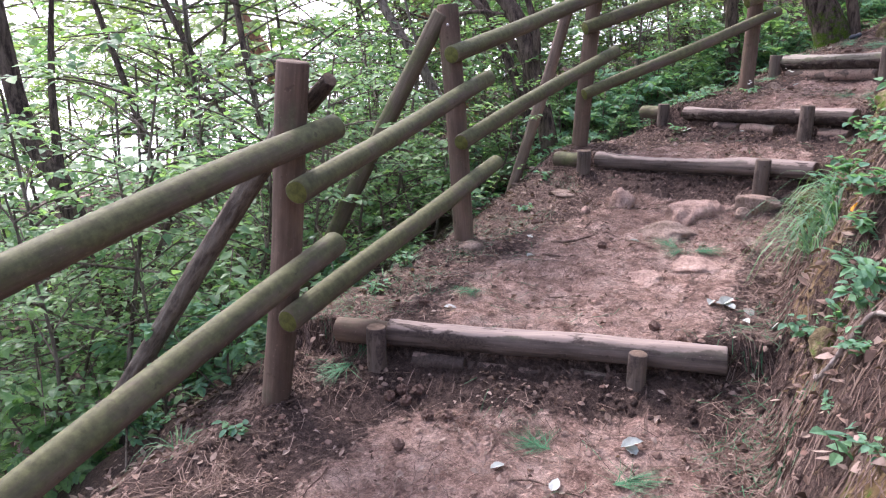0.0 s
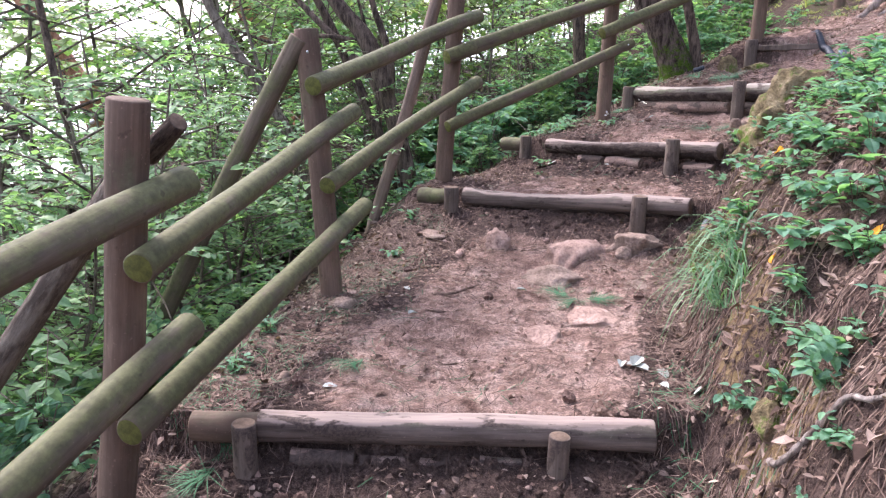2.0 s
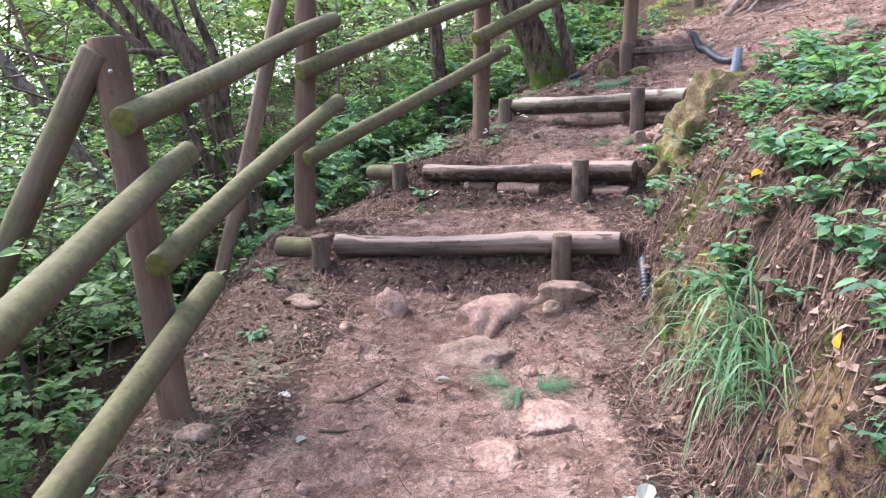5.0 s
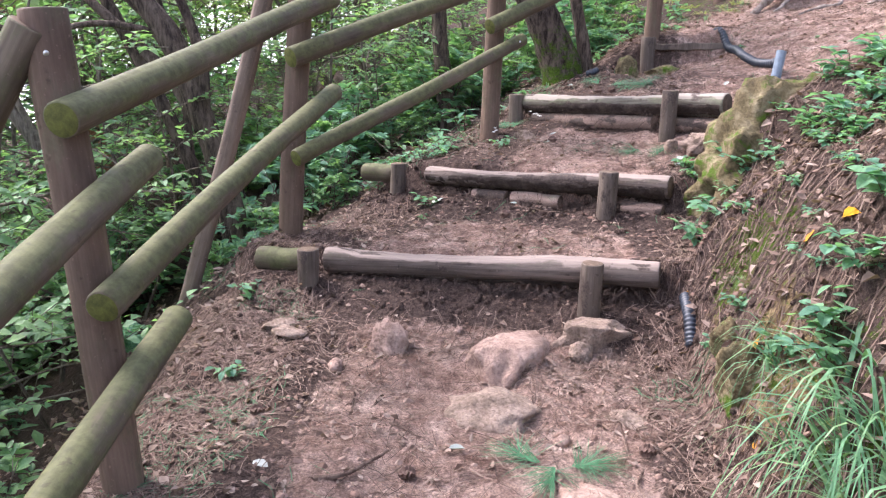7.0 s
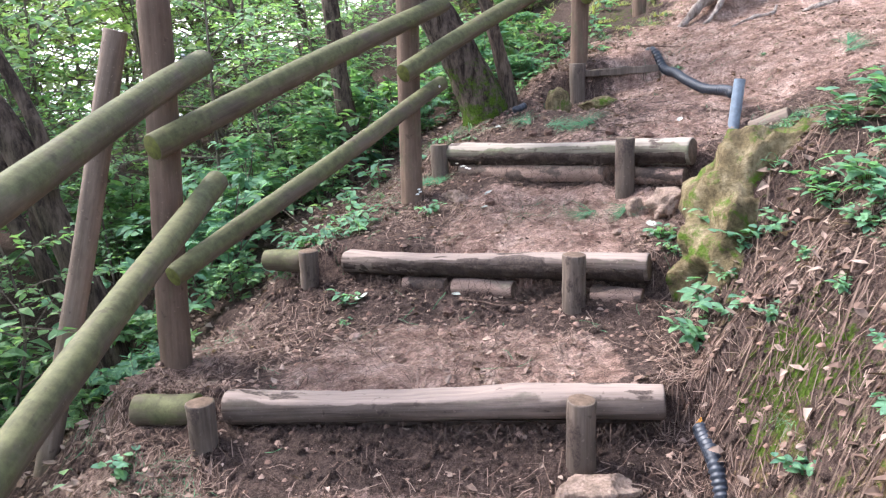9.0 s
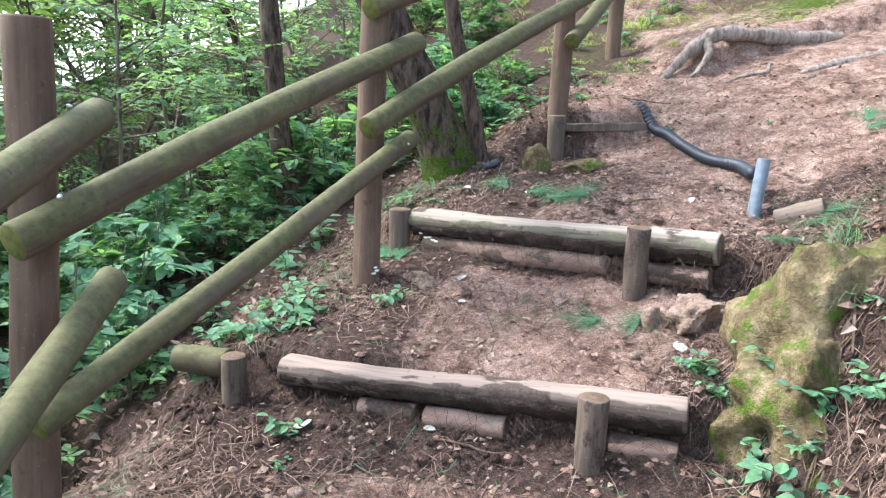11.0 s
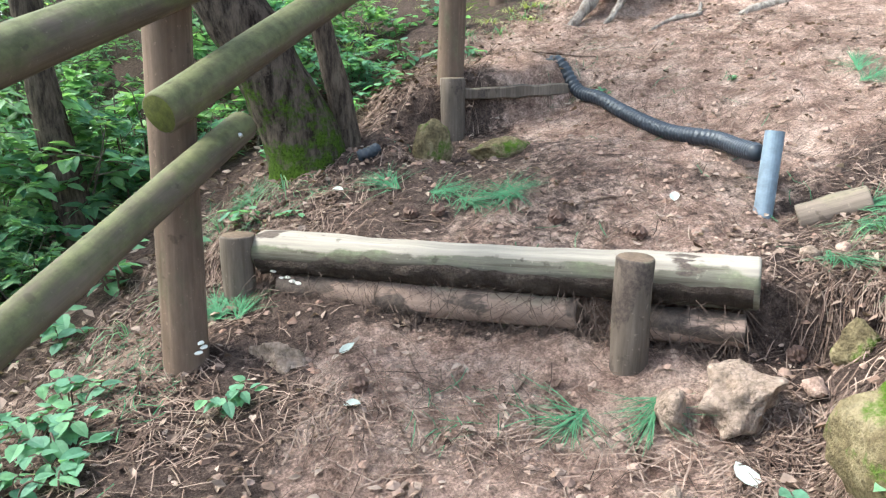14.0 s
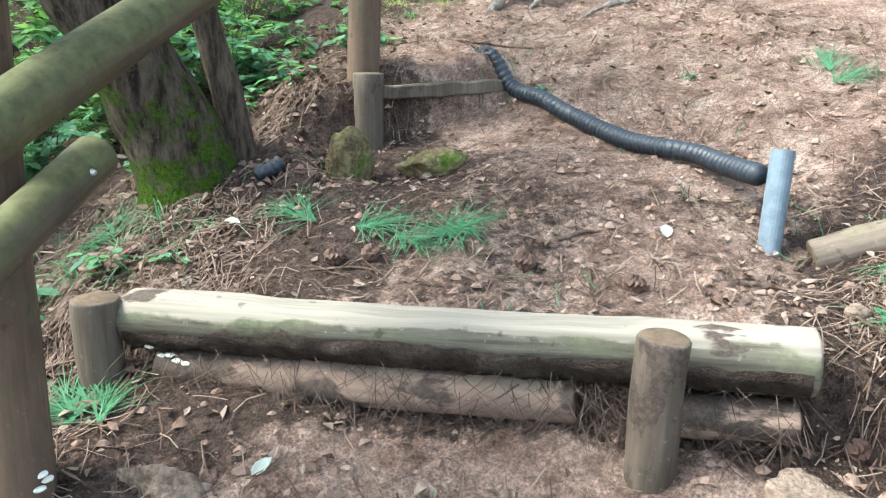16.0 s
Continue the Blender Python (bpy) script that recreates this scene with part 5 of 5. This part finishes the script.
PLANTS = [plant_thing("leafy_plant", "small broad-leaved green plant rooted in the bank", "plant", ground_plant(700 + n, 6 + n, 6, 0.085, 0.26), TWIG, LEAF_BANK, "leafy plants on the bank") for n in range(4)]
spots = [(1.51, 2.30, 1.1), (1.30, 2.29, 1.0), (1.29, 1.53, 1.0), (1.25, 2.50, 1.0), (1.29, 1.28, 0.9), (0.97, 2.42, 0.7), (1.11, 0.87, 0.8), (1.25, 3.90, 0.8), (1.045, 2.30, 0.9), (1.01, 2.23, 0.8), (1.48, 3.71, 0.8), (1.16, 3.85, 0.9), (1.157, 3.60, 0.9),
         (1.127, 4.23, 0.45), (1.09, 0.29, 0.9), (1.136, 1.44, 1.0), (1.095, 1.115, 0.8), (1.45, 3.19, 0.8), (1.135, 2.33, 0.9), (1.27, 1.29, 0.9), (1.16, 0.856, 0.8), (1.39, 1.51, 1.2), (1.31, 3.81, 0.7), (1.49, 3.60, 0.7), (1.45, 3.29, 0.7), (1.40, 1.85, 1.2), (1.55, 2.0, 1.2), (1.30, 2.0, 1.0), (1.60, 1.2, 1.2),
         (1.65, 2.6, 1.0), (1.45, 2.75, 0.8), (1.7, 1.6, 1.3), (1.45, 0.9, 1.1), (1.35, 0.4, 1.0), (1.18, 1.9, 0.8), (1.1, 2.7, 0.5), (1.6, 3.4, 0.7), (1.0, 2.85, 0.45), (0.93, 2.9, 0.35), (1.15, 4.1, 0.4), (1.75, 3.1, 0.9), (1.85, 2.2, 1.2), (1.2, 1.7, 0.6), (1.08, 1.9, 0.5), (1.25, 3.1, 0.4), (1.15, 3.3, 0.4), (1.3, 3.4, 0.45), (1.05, 1.3, 0.45), (1.1, 0.6, 0.5), (1.35, 2.9, 0.5), (1.2, 2.85, 0.35), (1.5, 2.5, 0.9), (1.55, 3.5, 1.0), (1.7, 3.8, 1.1), (1.8, 3.5, 1.2), (1.65, 3.25, 1.0), (1.9, 3.9, 1.1), (1.6, 2.9, 1.1), (1.85, 2.8, 1.3)]
spots = [(x, y, 0.8 * s) for x, y, s in spots] + [(x + rng.uniform(-0.15, 0.2), y + rng.uniform(-0.25, 0.25), s * rng.uniform(0.35, 0.75)) for x, y, s in spots if x > 1.04]
scatter(PLANTS, spots, 10)
LITTLE = [plant_thing("seedling", "little bright green seedling on the trail side", "plant", ground_plant(720 + n, 5, 5, 0.05, 0.12), TWIG, LEAF_BANK, "seedlings along the trail") for n in range(3)]
spots = [(0.26, 5.14, 0.9), (-0.22, 5.0, 0.9), (-0.32, 5.05, 1.0), (-0.2, 5.28, 1.0), (-0.4, 5.15, 1.1), (-0.1, 5.35, 1.1), (-0.5, 5.05, 1.1), (-0.55, 5.2, 1.2), (-0.28, 5.4, 1.2), (-0.19, 4.54, 0.9), (-0.14, 5.18, 1.2), (-0.10, 5.05, 1.1), (-0.45, 5.3, 1.1), (-0.3, 5.15, 1.0), (1.13, 4.2, 0.9), (2.05, 6.25, 0.5), (2.45, 5.9, 0.4), (-0.95, 0.3, 0.8), (-0.95, 1.3, 0.9), (-1.0, 1.7, 1.0), (-0.85, 3.0, 0.8), (-0.95, 3.7, 1.0), (-0.2, 4.4, 0.5), (0.6, 5.9, 0.6), (0.45, 6.0, 0.9), (1.25, 6.7, 1.0), (1.0, 6.75, 1.1), (1.1, 6.9, 1.2), (1.3, 7.0, 1.2), (1.5, 7.2, 1.3), (1.7, 7.3, 1.0), (0.7, 6.65, 1.0), (1.75, 7.0, 1.1), (1.6, 6.95, 1.2), (1.9, 7.6, 1.3), (1.55, 7.5, 1.4), (1.3, 7.3, 1.4), (2.0, 8.0, 1.4), (1.7, 7.9, 1.5), (1.2, 6.95, 1.2), (-0.15, 5.95, 1.4), (0.25, 6.1, 1.2), (-0.5, 5.8, 1.5), (0.02, 6.25, 2.0), (2.2, 8.4, 1.5), (2.6, 8.2, 1.3), (3.0, 8.6, 1.4), (2.8, 9.2, 1.6), (3.4, 9.0, 1.5)]
scatter(LITTLE, spots, 11)


def grass_mesh(seed, blades, length, droop, wide=0.007):
    rng = random.Random(seed)
    v, f = [], []
    for _ in range(blades):
        d = rand_dir(rng, 0.5, 1.8)
        p = Vector((rng.uniform(-0.03, 0.03), rng.uniform(-0.03, 0.03), -0.01))
        side = Vector((-d.y, d.x, 0)).normalized() * rng.uniform(0.4, 0.8) * wide
        ln, flow = length * rng.uniform(0.6, 1.15), Vector((d.x, d.y, 0)).normalized()
        b = len(v)
        for k in range(6):
            u = k / 5
            c = p + d * ln * u * (1 - 0.25 * u) + flow * ln * 0.25 * u * u - Vector((0, 0, droop * ln * u * u * u))
            v += [c - side * (1 - u * 0.9), c + side * (1 - u * 0.9)]
        f += [(b + 2 * k, b + 2 * k + 1, b + 2 * k + 3, b + 2 * k + 2) for k in range(5)]
    return v, f


def grass_kind(n, material, label, group, blades=26, length=0.28, droop=0.7):
    ob = new("grass_tuft", mesh_from("grass_tuft", *grass_mesh(740 + n, blades, length, droop, 0.0017 if material is DRY_GRASS else 0.006), material, smooth=False))
    return tagged(ob, label, "grass", group)


GREENS = [grass_kind(n, GRASS, "tuft of long drooping green grass", "grass tufts") for n in range(3)]
scatter(GREENS, [(0.97, 1.98, 1.6), (1.02, 2.1, 1.5), (0.93, 1.88, 1.5), (1.0, 1.82, 1.4), (0.99, 1.74, 1.1), (0.95, 1.68, 0.9), (0.93, 1.85, 1.0), (0.96, 2.42, 1.1), (0.98, 2.5, 0.9), (0.94, 2.0, 1.3), (0.90, 2.1, 1.2), (1.0, 1.95, 1.3), (0.98, 2.15, 1.1), (1.82, 4.43, 0.9), (1.9, 4.5, 1.0), (1.75, 4.35, 0.9), (1.62, 4.25, 0.7), (2.0, 4.6, 0.9), (1.95, 4.72, 0.8), (1.5, 3.95, 0.5),
        (-1.0, 1.45, 0.8), (-1.05, 1.8, 0.9), (-0.95, 1.1, 0.7), (-1.1, 2.6, 0.8), (0.52, 6.15, 0.8), (0.65, 6.2, 0.8), (0.4, 6.1, 0.8), (0.5, 5.95, 0.7), (-1.15, 0.2, 1.0), (-1.2, 0.9, 1.1), (0.05, 5.75, 0.8), (0.2, 5.85, 0.7), (1.1, 1.3, 0.6), (1.05, 3.0, 0.4), (2.1, 7.35, 0.8), (2.3, 7.5, 0.9), (1.9, 7.4, 0.9), (2.5, 7.6, 0.8)], 12)
STRAW = [grass_kind(30 + n, DRY_GRASS, "pale dry grass hanging above the great root", "dry grass above the root", 50, 0.3, 0.9) for n in range(2)]
scatter(STRAW, [(rng.uniform(2.6, 5.5), rng.uniform(7.9, 10.5), rng.uniform(0.7, 1.4)) for _ in range(70)], 15)
DRYS = [grass_kind(10 + n, DRY_GRASS, "hanging tuft of dry brown grass and roots", "dry grass tufts", 44, 0.16, 1.2) for n in range(3)]
spots = []
while len(spots) < 60:
    y = rng.uniform(0.2, 4.2)
    x = float(np.interp(y, [p[1] for p in BANK_FOOT[1:9]], [p[0] for p in BANK_FOOT[1:9]])) + rng.uniform(0.1, 0.6)
    spots.append((x, y, rng.uniform(0.5, 1.0)))
scatter(DRYS, spots, 13)
UP_GRASS = [grass_kind(20 + n, PALE_GRASS, "pale yellow-green grass tuft above the great root", "grass above the root", 40, 0.2, 0.5) for n in range(2)]
spots = [(rng.uniform(1.9, 5.5), rng.uniform(7.35, 9.5), rng.uniform(0.5, 1.0)) for _ in range(90)]
scatter(UP_GRASS, spots, 14)


def grass_field(count, seed):
    """Rough pale grass over the slope beyond the topmost post."""
    r = random.Random(seed)
    pieces = []
    for n in range(count):
        x, y, k = r.uniform(1.0, 6.5), r.uniform(8.2, 14), r.uniform(1.0, 1.8)
        v, f = grass_mesh(seed + n % 7, 22, 0.2, 0.5, 0.006)
        m = Matrix.Translation((x, y, z_at(x, y) - 0.02)) @ pose(0, 0, 0, 0, 0, r.uniform(0, 360))
        pieces.append(([m @ (q * k) for q in v], f))
    tagged(new("grass_field", mesh_from("grass_field", *join(pieces), PALE_GRASS, smooth=False)), "pale yellow-green grass covering the upper slope", "grass", kind="stuff")


grass_field(260, 900)


# ---- added glowing sheet for the pale hazy distance far beyond the trees ----
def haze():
    m = bpy.data.materials.new("glowing_distance_sheet")
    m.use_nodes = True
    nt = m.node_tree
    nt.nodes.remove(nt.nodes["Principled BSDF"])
    # Emission stands in for bright haze; the sheet also lights the slope.
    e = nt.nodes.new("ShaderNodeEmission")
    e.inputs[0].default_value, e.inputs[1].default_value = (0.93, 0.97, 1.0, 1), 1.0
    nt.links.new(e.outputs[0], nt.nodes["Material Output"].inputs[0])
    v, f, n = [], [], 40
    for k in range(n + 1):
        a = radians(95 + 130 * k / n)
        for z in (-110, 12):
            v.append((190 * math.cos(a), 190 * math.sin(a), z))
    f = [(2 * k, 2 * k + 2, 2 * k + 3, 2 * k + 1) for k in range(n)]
    tagged(new("backdrop", mesh_from("backdrop", v, f, m)), "glowing sheet standing in for pale haze over a distant valley", "backdrop", kind="structure")


haze()


# ---- litter on the ground ----
def cover_spots(count, seed, keep):
    """Random places of the near ground, thinned by keep(x, y)."""
    r = np.random.default_rng(seed)
    xs, ys = [], []
    total = 0
    while total < count:
        x, y = r.uniform(-2.0, 3.3, 60000), r.uniform(-1.0, 7.6, 60000)
        ok = r.random(60000) < keep(x, y)
        xs.append(x[ok]), ys.append(y[ok])
        total += ok.sum()
    return np.concatenate(xs)[:count], np.concatenate(ys)[:count], r


def litter_density(x, y):
    off, s = -side_of(x, y, LEFT_EDGE), side_of(x, y, BANK_FOOT)
    d = [beyond(x, y, q) for q in STEPS]
    worn = sstep(-0.12, -0.45, off) * sstep(0.02, -0.25, s)
    front = sum(np.exp(-((q + 0.45) / 0.2) ** 2) for q in d)
    upper = sstep(0.35, 0.9, d[3]) * sstep(1.3, 1.9, x) * sstep(5.0, 5.6, y)
    patch = np.clip(0.5 + 1.3 * fbm(x, y, 0.45, 71), 0.04, 1)
    steep = np.maximum(0.8 * sstep(0.02, 0.08, s) * sstep(0.75, 0.45, s) * (y < 4.5), 0.85 * np.clip(sum(np.exp(-((q + 0.10) / 0.13) ** 2) for q in d), 0, 1))
    return (1 - steep) * np.clip((1 - 0.95 * np.maximum(worn, upper) + 0.12 * front) * patch, 0.015, 1) * sstep(0.7, 0.0, off) * sstep(1.6, 0.4, s)


def needles(count, seed, keep, length, width, material, name, label, lift=0.004):
    x, y, r = cover_spots(count, seed, keep)
    n = len(x)
    a, ln = r.uniform(0, 2 * np.pi, n), r.uniform(0.55, 1.15, n) * length
    bend = r.normal(0, 0.25, n)
    e = 0.5 * ln
    steep = (land(x + np.cos(a) * e, y + np.sin(a) * e) - land(x - np.cos(a) * e, y - np.sin(a) * e)) / ln
    ln = ln / np.sqrt(1 + 1.3 * steep**2)
    cols = []
    for u, da in ((-0.5, 0), (0.0, 0), (0.5, 1)):
        ang = a + bend * da
        px, py = x + np.cos(ang) * ln * u, y + np.sin(ang) * ln * u
        pz = land(px, py) + lift + r.uniform(0, 0.010, n)
        cols.append((px, py, pz))
    sx, sy = -np.sin(a) * width / 2, np.cos(a) * width / 2
    verts = np.empty((n, 6, 3))
    for k, (px, py, pz) in enumerate(cols):
        verts[:, 2 * k] = np.stack([px - sx, py - sy, pz], -1)
        verts[:, 2 * k + 1] = np.stack([px + sx, py + sy, pz + width * 0.3], -1)
    base = (np.arange(n) * 6)[:, None]
    quads = np.concatenate([base + [0, 1, 3, 2], base + [2, 3, 5, 4]], 0)
    me = bpy.data.meshes.new(name)
    me.vertices.add(n * 6)
    me.vertices.foreach_set("co", verts.ravel())
    me.loops.add(quads.size)
    me.loops.foreach_set("vertex_index", quads.ravel())
    me.polygons.add(len(quads))
    me.polygons.foreach_set("loop_start", np.arange(0, quads.size, 4))
    me.update()
    me.validate()
    me.materials.append(material)
    return tagged(new(name, me), label, "litter", kind="stuff")


needles(85000, 1, litter_density, 0.10, 0.0024, NEEDLE, "pine_needles", "brown fallen pine needles strewn over the trail")
needles(5000, 2, lambda x, y: litter_density(x, y) * (fbm(x, y, 0.4, 81) > 0.25), 0.10, 0.0022, PINE_GREEN, "green_needles", "fresh green pine needles lying in patches")
needles(4200, 3, litter_density, 0.15, 0.0046, TWIG, "fine_twigs", "fine dry twigs and stalks on the ground")


def dead_leaves(count, seed, keep, size, name, label, material=None):
    x, y, r = cover_spots(count, seed, keep)
    rng = random.Random(seed)
    z = land(x, y)
    v, f = [], []
    for px, py, pz in zip(x, y, z):
        a = rng.uniform(0, 6.28)
        ln = rng.uniform(0.35, 1.1) * size
        lv, lf = leaf(Vector((px, py, pz + 0.006)), Vector((math.cos(a), math.sin(a), rng.uniform(-0.25, 0.5))), Vector((rng.uniform(-0.6, 0.6), rng.uniform(-0.6, 0.6), 1)), ln, ln * rng.uniform(0.4, 0.7), rng.uniform(-0.2, 0.5), rng.uniform(-0.3, 0.4))
        b = len(v)
        v += lv
        f += [tuple(b + i for i in q) for q in lf]
    tagged(new(name, mesh_from(name, v, f, material or DEAD_LEAF, smooth=False)), label, "litter", kind="stuff")


def on_bank(x, y):
    s = side_of(x, y, BANK_FOOT)
    return sstep(0.0, 0.15, s) * sstep(1.8, 0.6, s) * sstep(4.6, 4.2, y)


dead_leaves(8000, 21, litter_density, 0.042, "leaf_litter", "curled brown dead leaves scattered over the ground")
dead_leaves(4500, 22, on_bank, 0.055, "bank_leaf_litter", "brown dead leaves lying on the bank")
dead_leaves(3500, 23, lambda x, y: sstep(0.0, 0.3, -side_of(x, y, LEFT_EDGE)) * sstep(2.0, 1.0, -side_of(x, y, LEFT_EDGE)), 0.055, "slope_leaf_litter", "brown dead leaves on the slope below the fence")

dead_leaves(5000, 24, lambda x, y: sstep(0.1, -0.2, -side_of(x, y, LEFT_EDGE)) * sstep(0.1, -0.1, side_of(x, y, BANK_FOOT)) * np.clip(0.5 + fbm(x, y, 0.4, 77), 0.1, 1), 0.032, "leaf_bits", "small pale bits of leaf and bark on the trail")


def pebbles(count, seed):
    x, y, r = cover_spots(count, seed, lambda a, b: np.clip(0.35 + 0.6 * fbm(a, b, 0.5, 91), 0.05, 1) * sstep(0.5, 0.0, -side_of(a, b, LEFT_EDGE)) * sstep(0.5, 0.1, side_of(a, b, BANK_FOOT)))
    z = land(x, y)
    v, f = [], []
    rng = random.Random(seed)
    shape = [(1, 0, 0), (0.5, 0.85, 0), (-0.5, 0.85, 0), (-1, 0, 0), (-0.5, -0.85, 0), (0.5, -0.85, 0), (0.3, 0.3, 0.8), (-0.4, 0.2, 0.75), (0, -0.45, 0.7)]
    tris = [(0, 1, 6), (1, 2, 7, 6), (2, 3, 7), (3, 4, 8, 7), (4, 5, 8), (5, 0, 6, 8), (6, 7, 8)]
    for px, py, pz in zip(x, y, z):
        s = 0.0035 + 0.018 * rng.random() ** 5
        a = rng.uniform(0, 6.28)
        c, q = math.cos(a), math.sin(a)
        b = len(v)
        for sx, sy, sz in shape:
            k = s * rng.uniform(0.75, 1.2)
            v.append((px + k * (sx * c - sy * q), py + 0.8 * k * (sx * q + sy * c), pz - 0.001 + 0.7 * k * sz))
        f += [tuple(b + i for i in t) for t in tris]
    tagged(new("gravel", mesh_from("gravel", v, f, GRIT, smooth=False)), "loose pinkish grit and small pebbles on the trail", "gravel", kind="stuff")


GRIT = leaf_material("loose_grit", [(0.17, 0.106, 0.0808), (0.255, 0.17, 0.136), (0.281, 0.2, 0.162), (0.238, 0.145, 0.111)], 0.9, 0.0)
pebbles(14000, 31)


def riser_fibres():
    """Root hairs and needles hanging down the soil below each log, dark and dense to darken the riser."""
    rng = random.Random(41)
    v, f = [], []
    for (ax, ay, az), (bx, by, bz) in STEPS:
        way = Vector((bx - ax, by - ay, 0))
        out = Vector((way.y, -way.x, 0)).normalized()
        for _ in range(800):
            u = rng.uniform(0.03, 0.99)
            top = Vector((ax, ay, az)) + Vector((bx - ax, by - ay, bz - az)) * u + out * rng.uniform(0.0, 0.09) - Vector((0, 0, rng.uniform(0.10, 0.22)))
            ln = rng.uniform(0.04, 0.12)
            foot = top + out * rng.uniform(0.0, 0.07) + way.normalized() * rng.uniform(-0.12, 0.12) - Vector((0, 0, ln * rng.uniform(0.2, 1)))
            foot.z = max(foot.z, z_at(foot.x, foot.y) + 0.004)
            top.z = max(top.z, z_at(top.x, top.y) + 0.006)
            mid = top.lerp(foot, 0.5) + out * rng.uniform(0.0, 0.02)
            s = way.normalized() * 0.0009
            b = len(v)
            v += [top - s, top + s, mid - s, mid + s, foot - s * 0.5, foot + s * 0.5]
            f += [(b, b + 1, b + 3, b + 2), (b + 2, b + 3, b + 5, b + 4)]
    tagged(new("root_fibres", mesh_from("root_fibres", v, f, DARK_ROOT, smooth=False)), "fine dark root hairs that darken the soil under the logs", "roots", kind="stuff")


riser_fibres()


def thatch(count, seed):
    """Dry strands that hang down the bank."""
    x, y, r = cover_spots(count, seed, on_bank)
    e = 0.05
    gx, gy = (land(x + e, y, False) - land(x - e, y, False)), (land(x, y + e, False) - land(x, y - e, False))
    g = np.hypot(gx, gy) + 1e-6
    ax, ay = -0.8 * gx / g + r.normal(0, 1.2, count), -0.8 * gy / g + r.normal(0, 1.2, count)
    ln = r.uniform(0.025, 0.09, count) / np.sqrt(1 + (g / (2 * e)) ** 2)
    verts = np.empty((count, 8, 3))
    w = 0.0007
    for k in range(4):
        u = k / 3
        px, py = x + ax * ln * u, y + ay * ln * u
        pz = land(px, py) + 0.008 + r.uniform(0, 0.02, count) * (1 - 0.5 * u)
        verts[:, 2 * k] = np.stack([px + ay * w, py - ax * w, pz], -1)
        verts[:, 2 * k + 1] = np.stack([px - ay * w, py + ax * w, pz + 0.0005], -1)
    v = verts.reshape(-1, 3)
    f = [(8 * i + 2 * k, 8 * i + 2 * k + 1, 8 * i + 2 * k + 3, 8 * i + 2 * k + 2) for i in range(count) for k in range(3)]
    tagged(new("bank_thatch", mesh_from("bank_thatch", v.tolist(), f, DRY_GRASS, smooth=False)), "dry hanging strands of needles and grass on the bank", "litter", kind="stuff")


thatch(5500, 51)


def clods(count, seed):
    """Crumbling lumps of soil below the logs, along the fence and at the bank's foot."""
    def keep(a, b):
        d = [beyond(a, b, q) for q in STEPS]
        off, s = -side_of(a, b, LEFT_EDGE), side_of(a, b, BANK_FOOT)
        near = sum(np.exp(-((q + 0.12) / 0.1) ** 2) for q in d[:3]) + 0.5 * np.exp(-((off + 0.1) / 0.2) ** 2) + 0.5 * np.exp(-((s - 0.05) / 0.15) ** 2)
        return np.clip(near - 0.12, 0, 1) * (np.abs(d[3] + 0.2) > 0.2) * sstep(0.6, 0.1, off) * sstep(0.6, 0.2, s)
    x, y, r = cover_spots(count, seed, keep)
    z = land(x, y)
    rng = random.Random(seed)
    for (ax, ay, az), (bx, by, bz) in STEPS:
        u, d = r.uniform(0.02, 0.99, 420), r.uniform(-0.07, 0.03, 420)
        ln = math.hypot(bx - ax, by - ay)
        px, py = ax + (bx - ax) * u - (by - ay) / ln * d, ay + (by - ay) * u + (bx - ax) / ln * d
        x, y = np.append(x, px), np.append(y, py)
        z = np.append(z, np.minimum(land(px, py), az + (bz - az) * u - r.uniform(0.08, 0.24, 420)).clip(land(px, py) - 0.01, None))
    ball = bmesh.new()
    bmesh.ops.create_icosphere(ball, subdivisions=1, radius=1.0)
    dots, tris = [q.co.copy() for q in ball.verts], [tuple(q.index for q in t.verts) for t in ball.faces]
    ball.free()
    v, f = [], []
    for px, py, pz in zip(x, y, z):
        s = 0.006 + 0.022 * rng.random() ** 3
        b = len(v)
        turn = Euler((rng.uniform(0, 6), rng.uniform(0, 6), rng.uniform(0, 6))).to_matrix()
        for p in dots:
            q = turn @ Vector((p.x, p.y * 0.8, p.z * 0.65)) * s * rng.uniform(0.7, 1.25)
            v.append((px + q.x, py + q.y, pz + q.z))
        f += [tuple(b + i for i in t) for t in tris]
    tagged(new("soil_clods", mesh_from("soil_clods", v, f, SOIL)), "crumbled lumps of dark soil below the logs", "soil", kind="stuff")


clods(3000, 61)
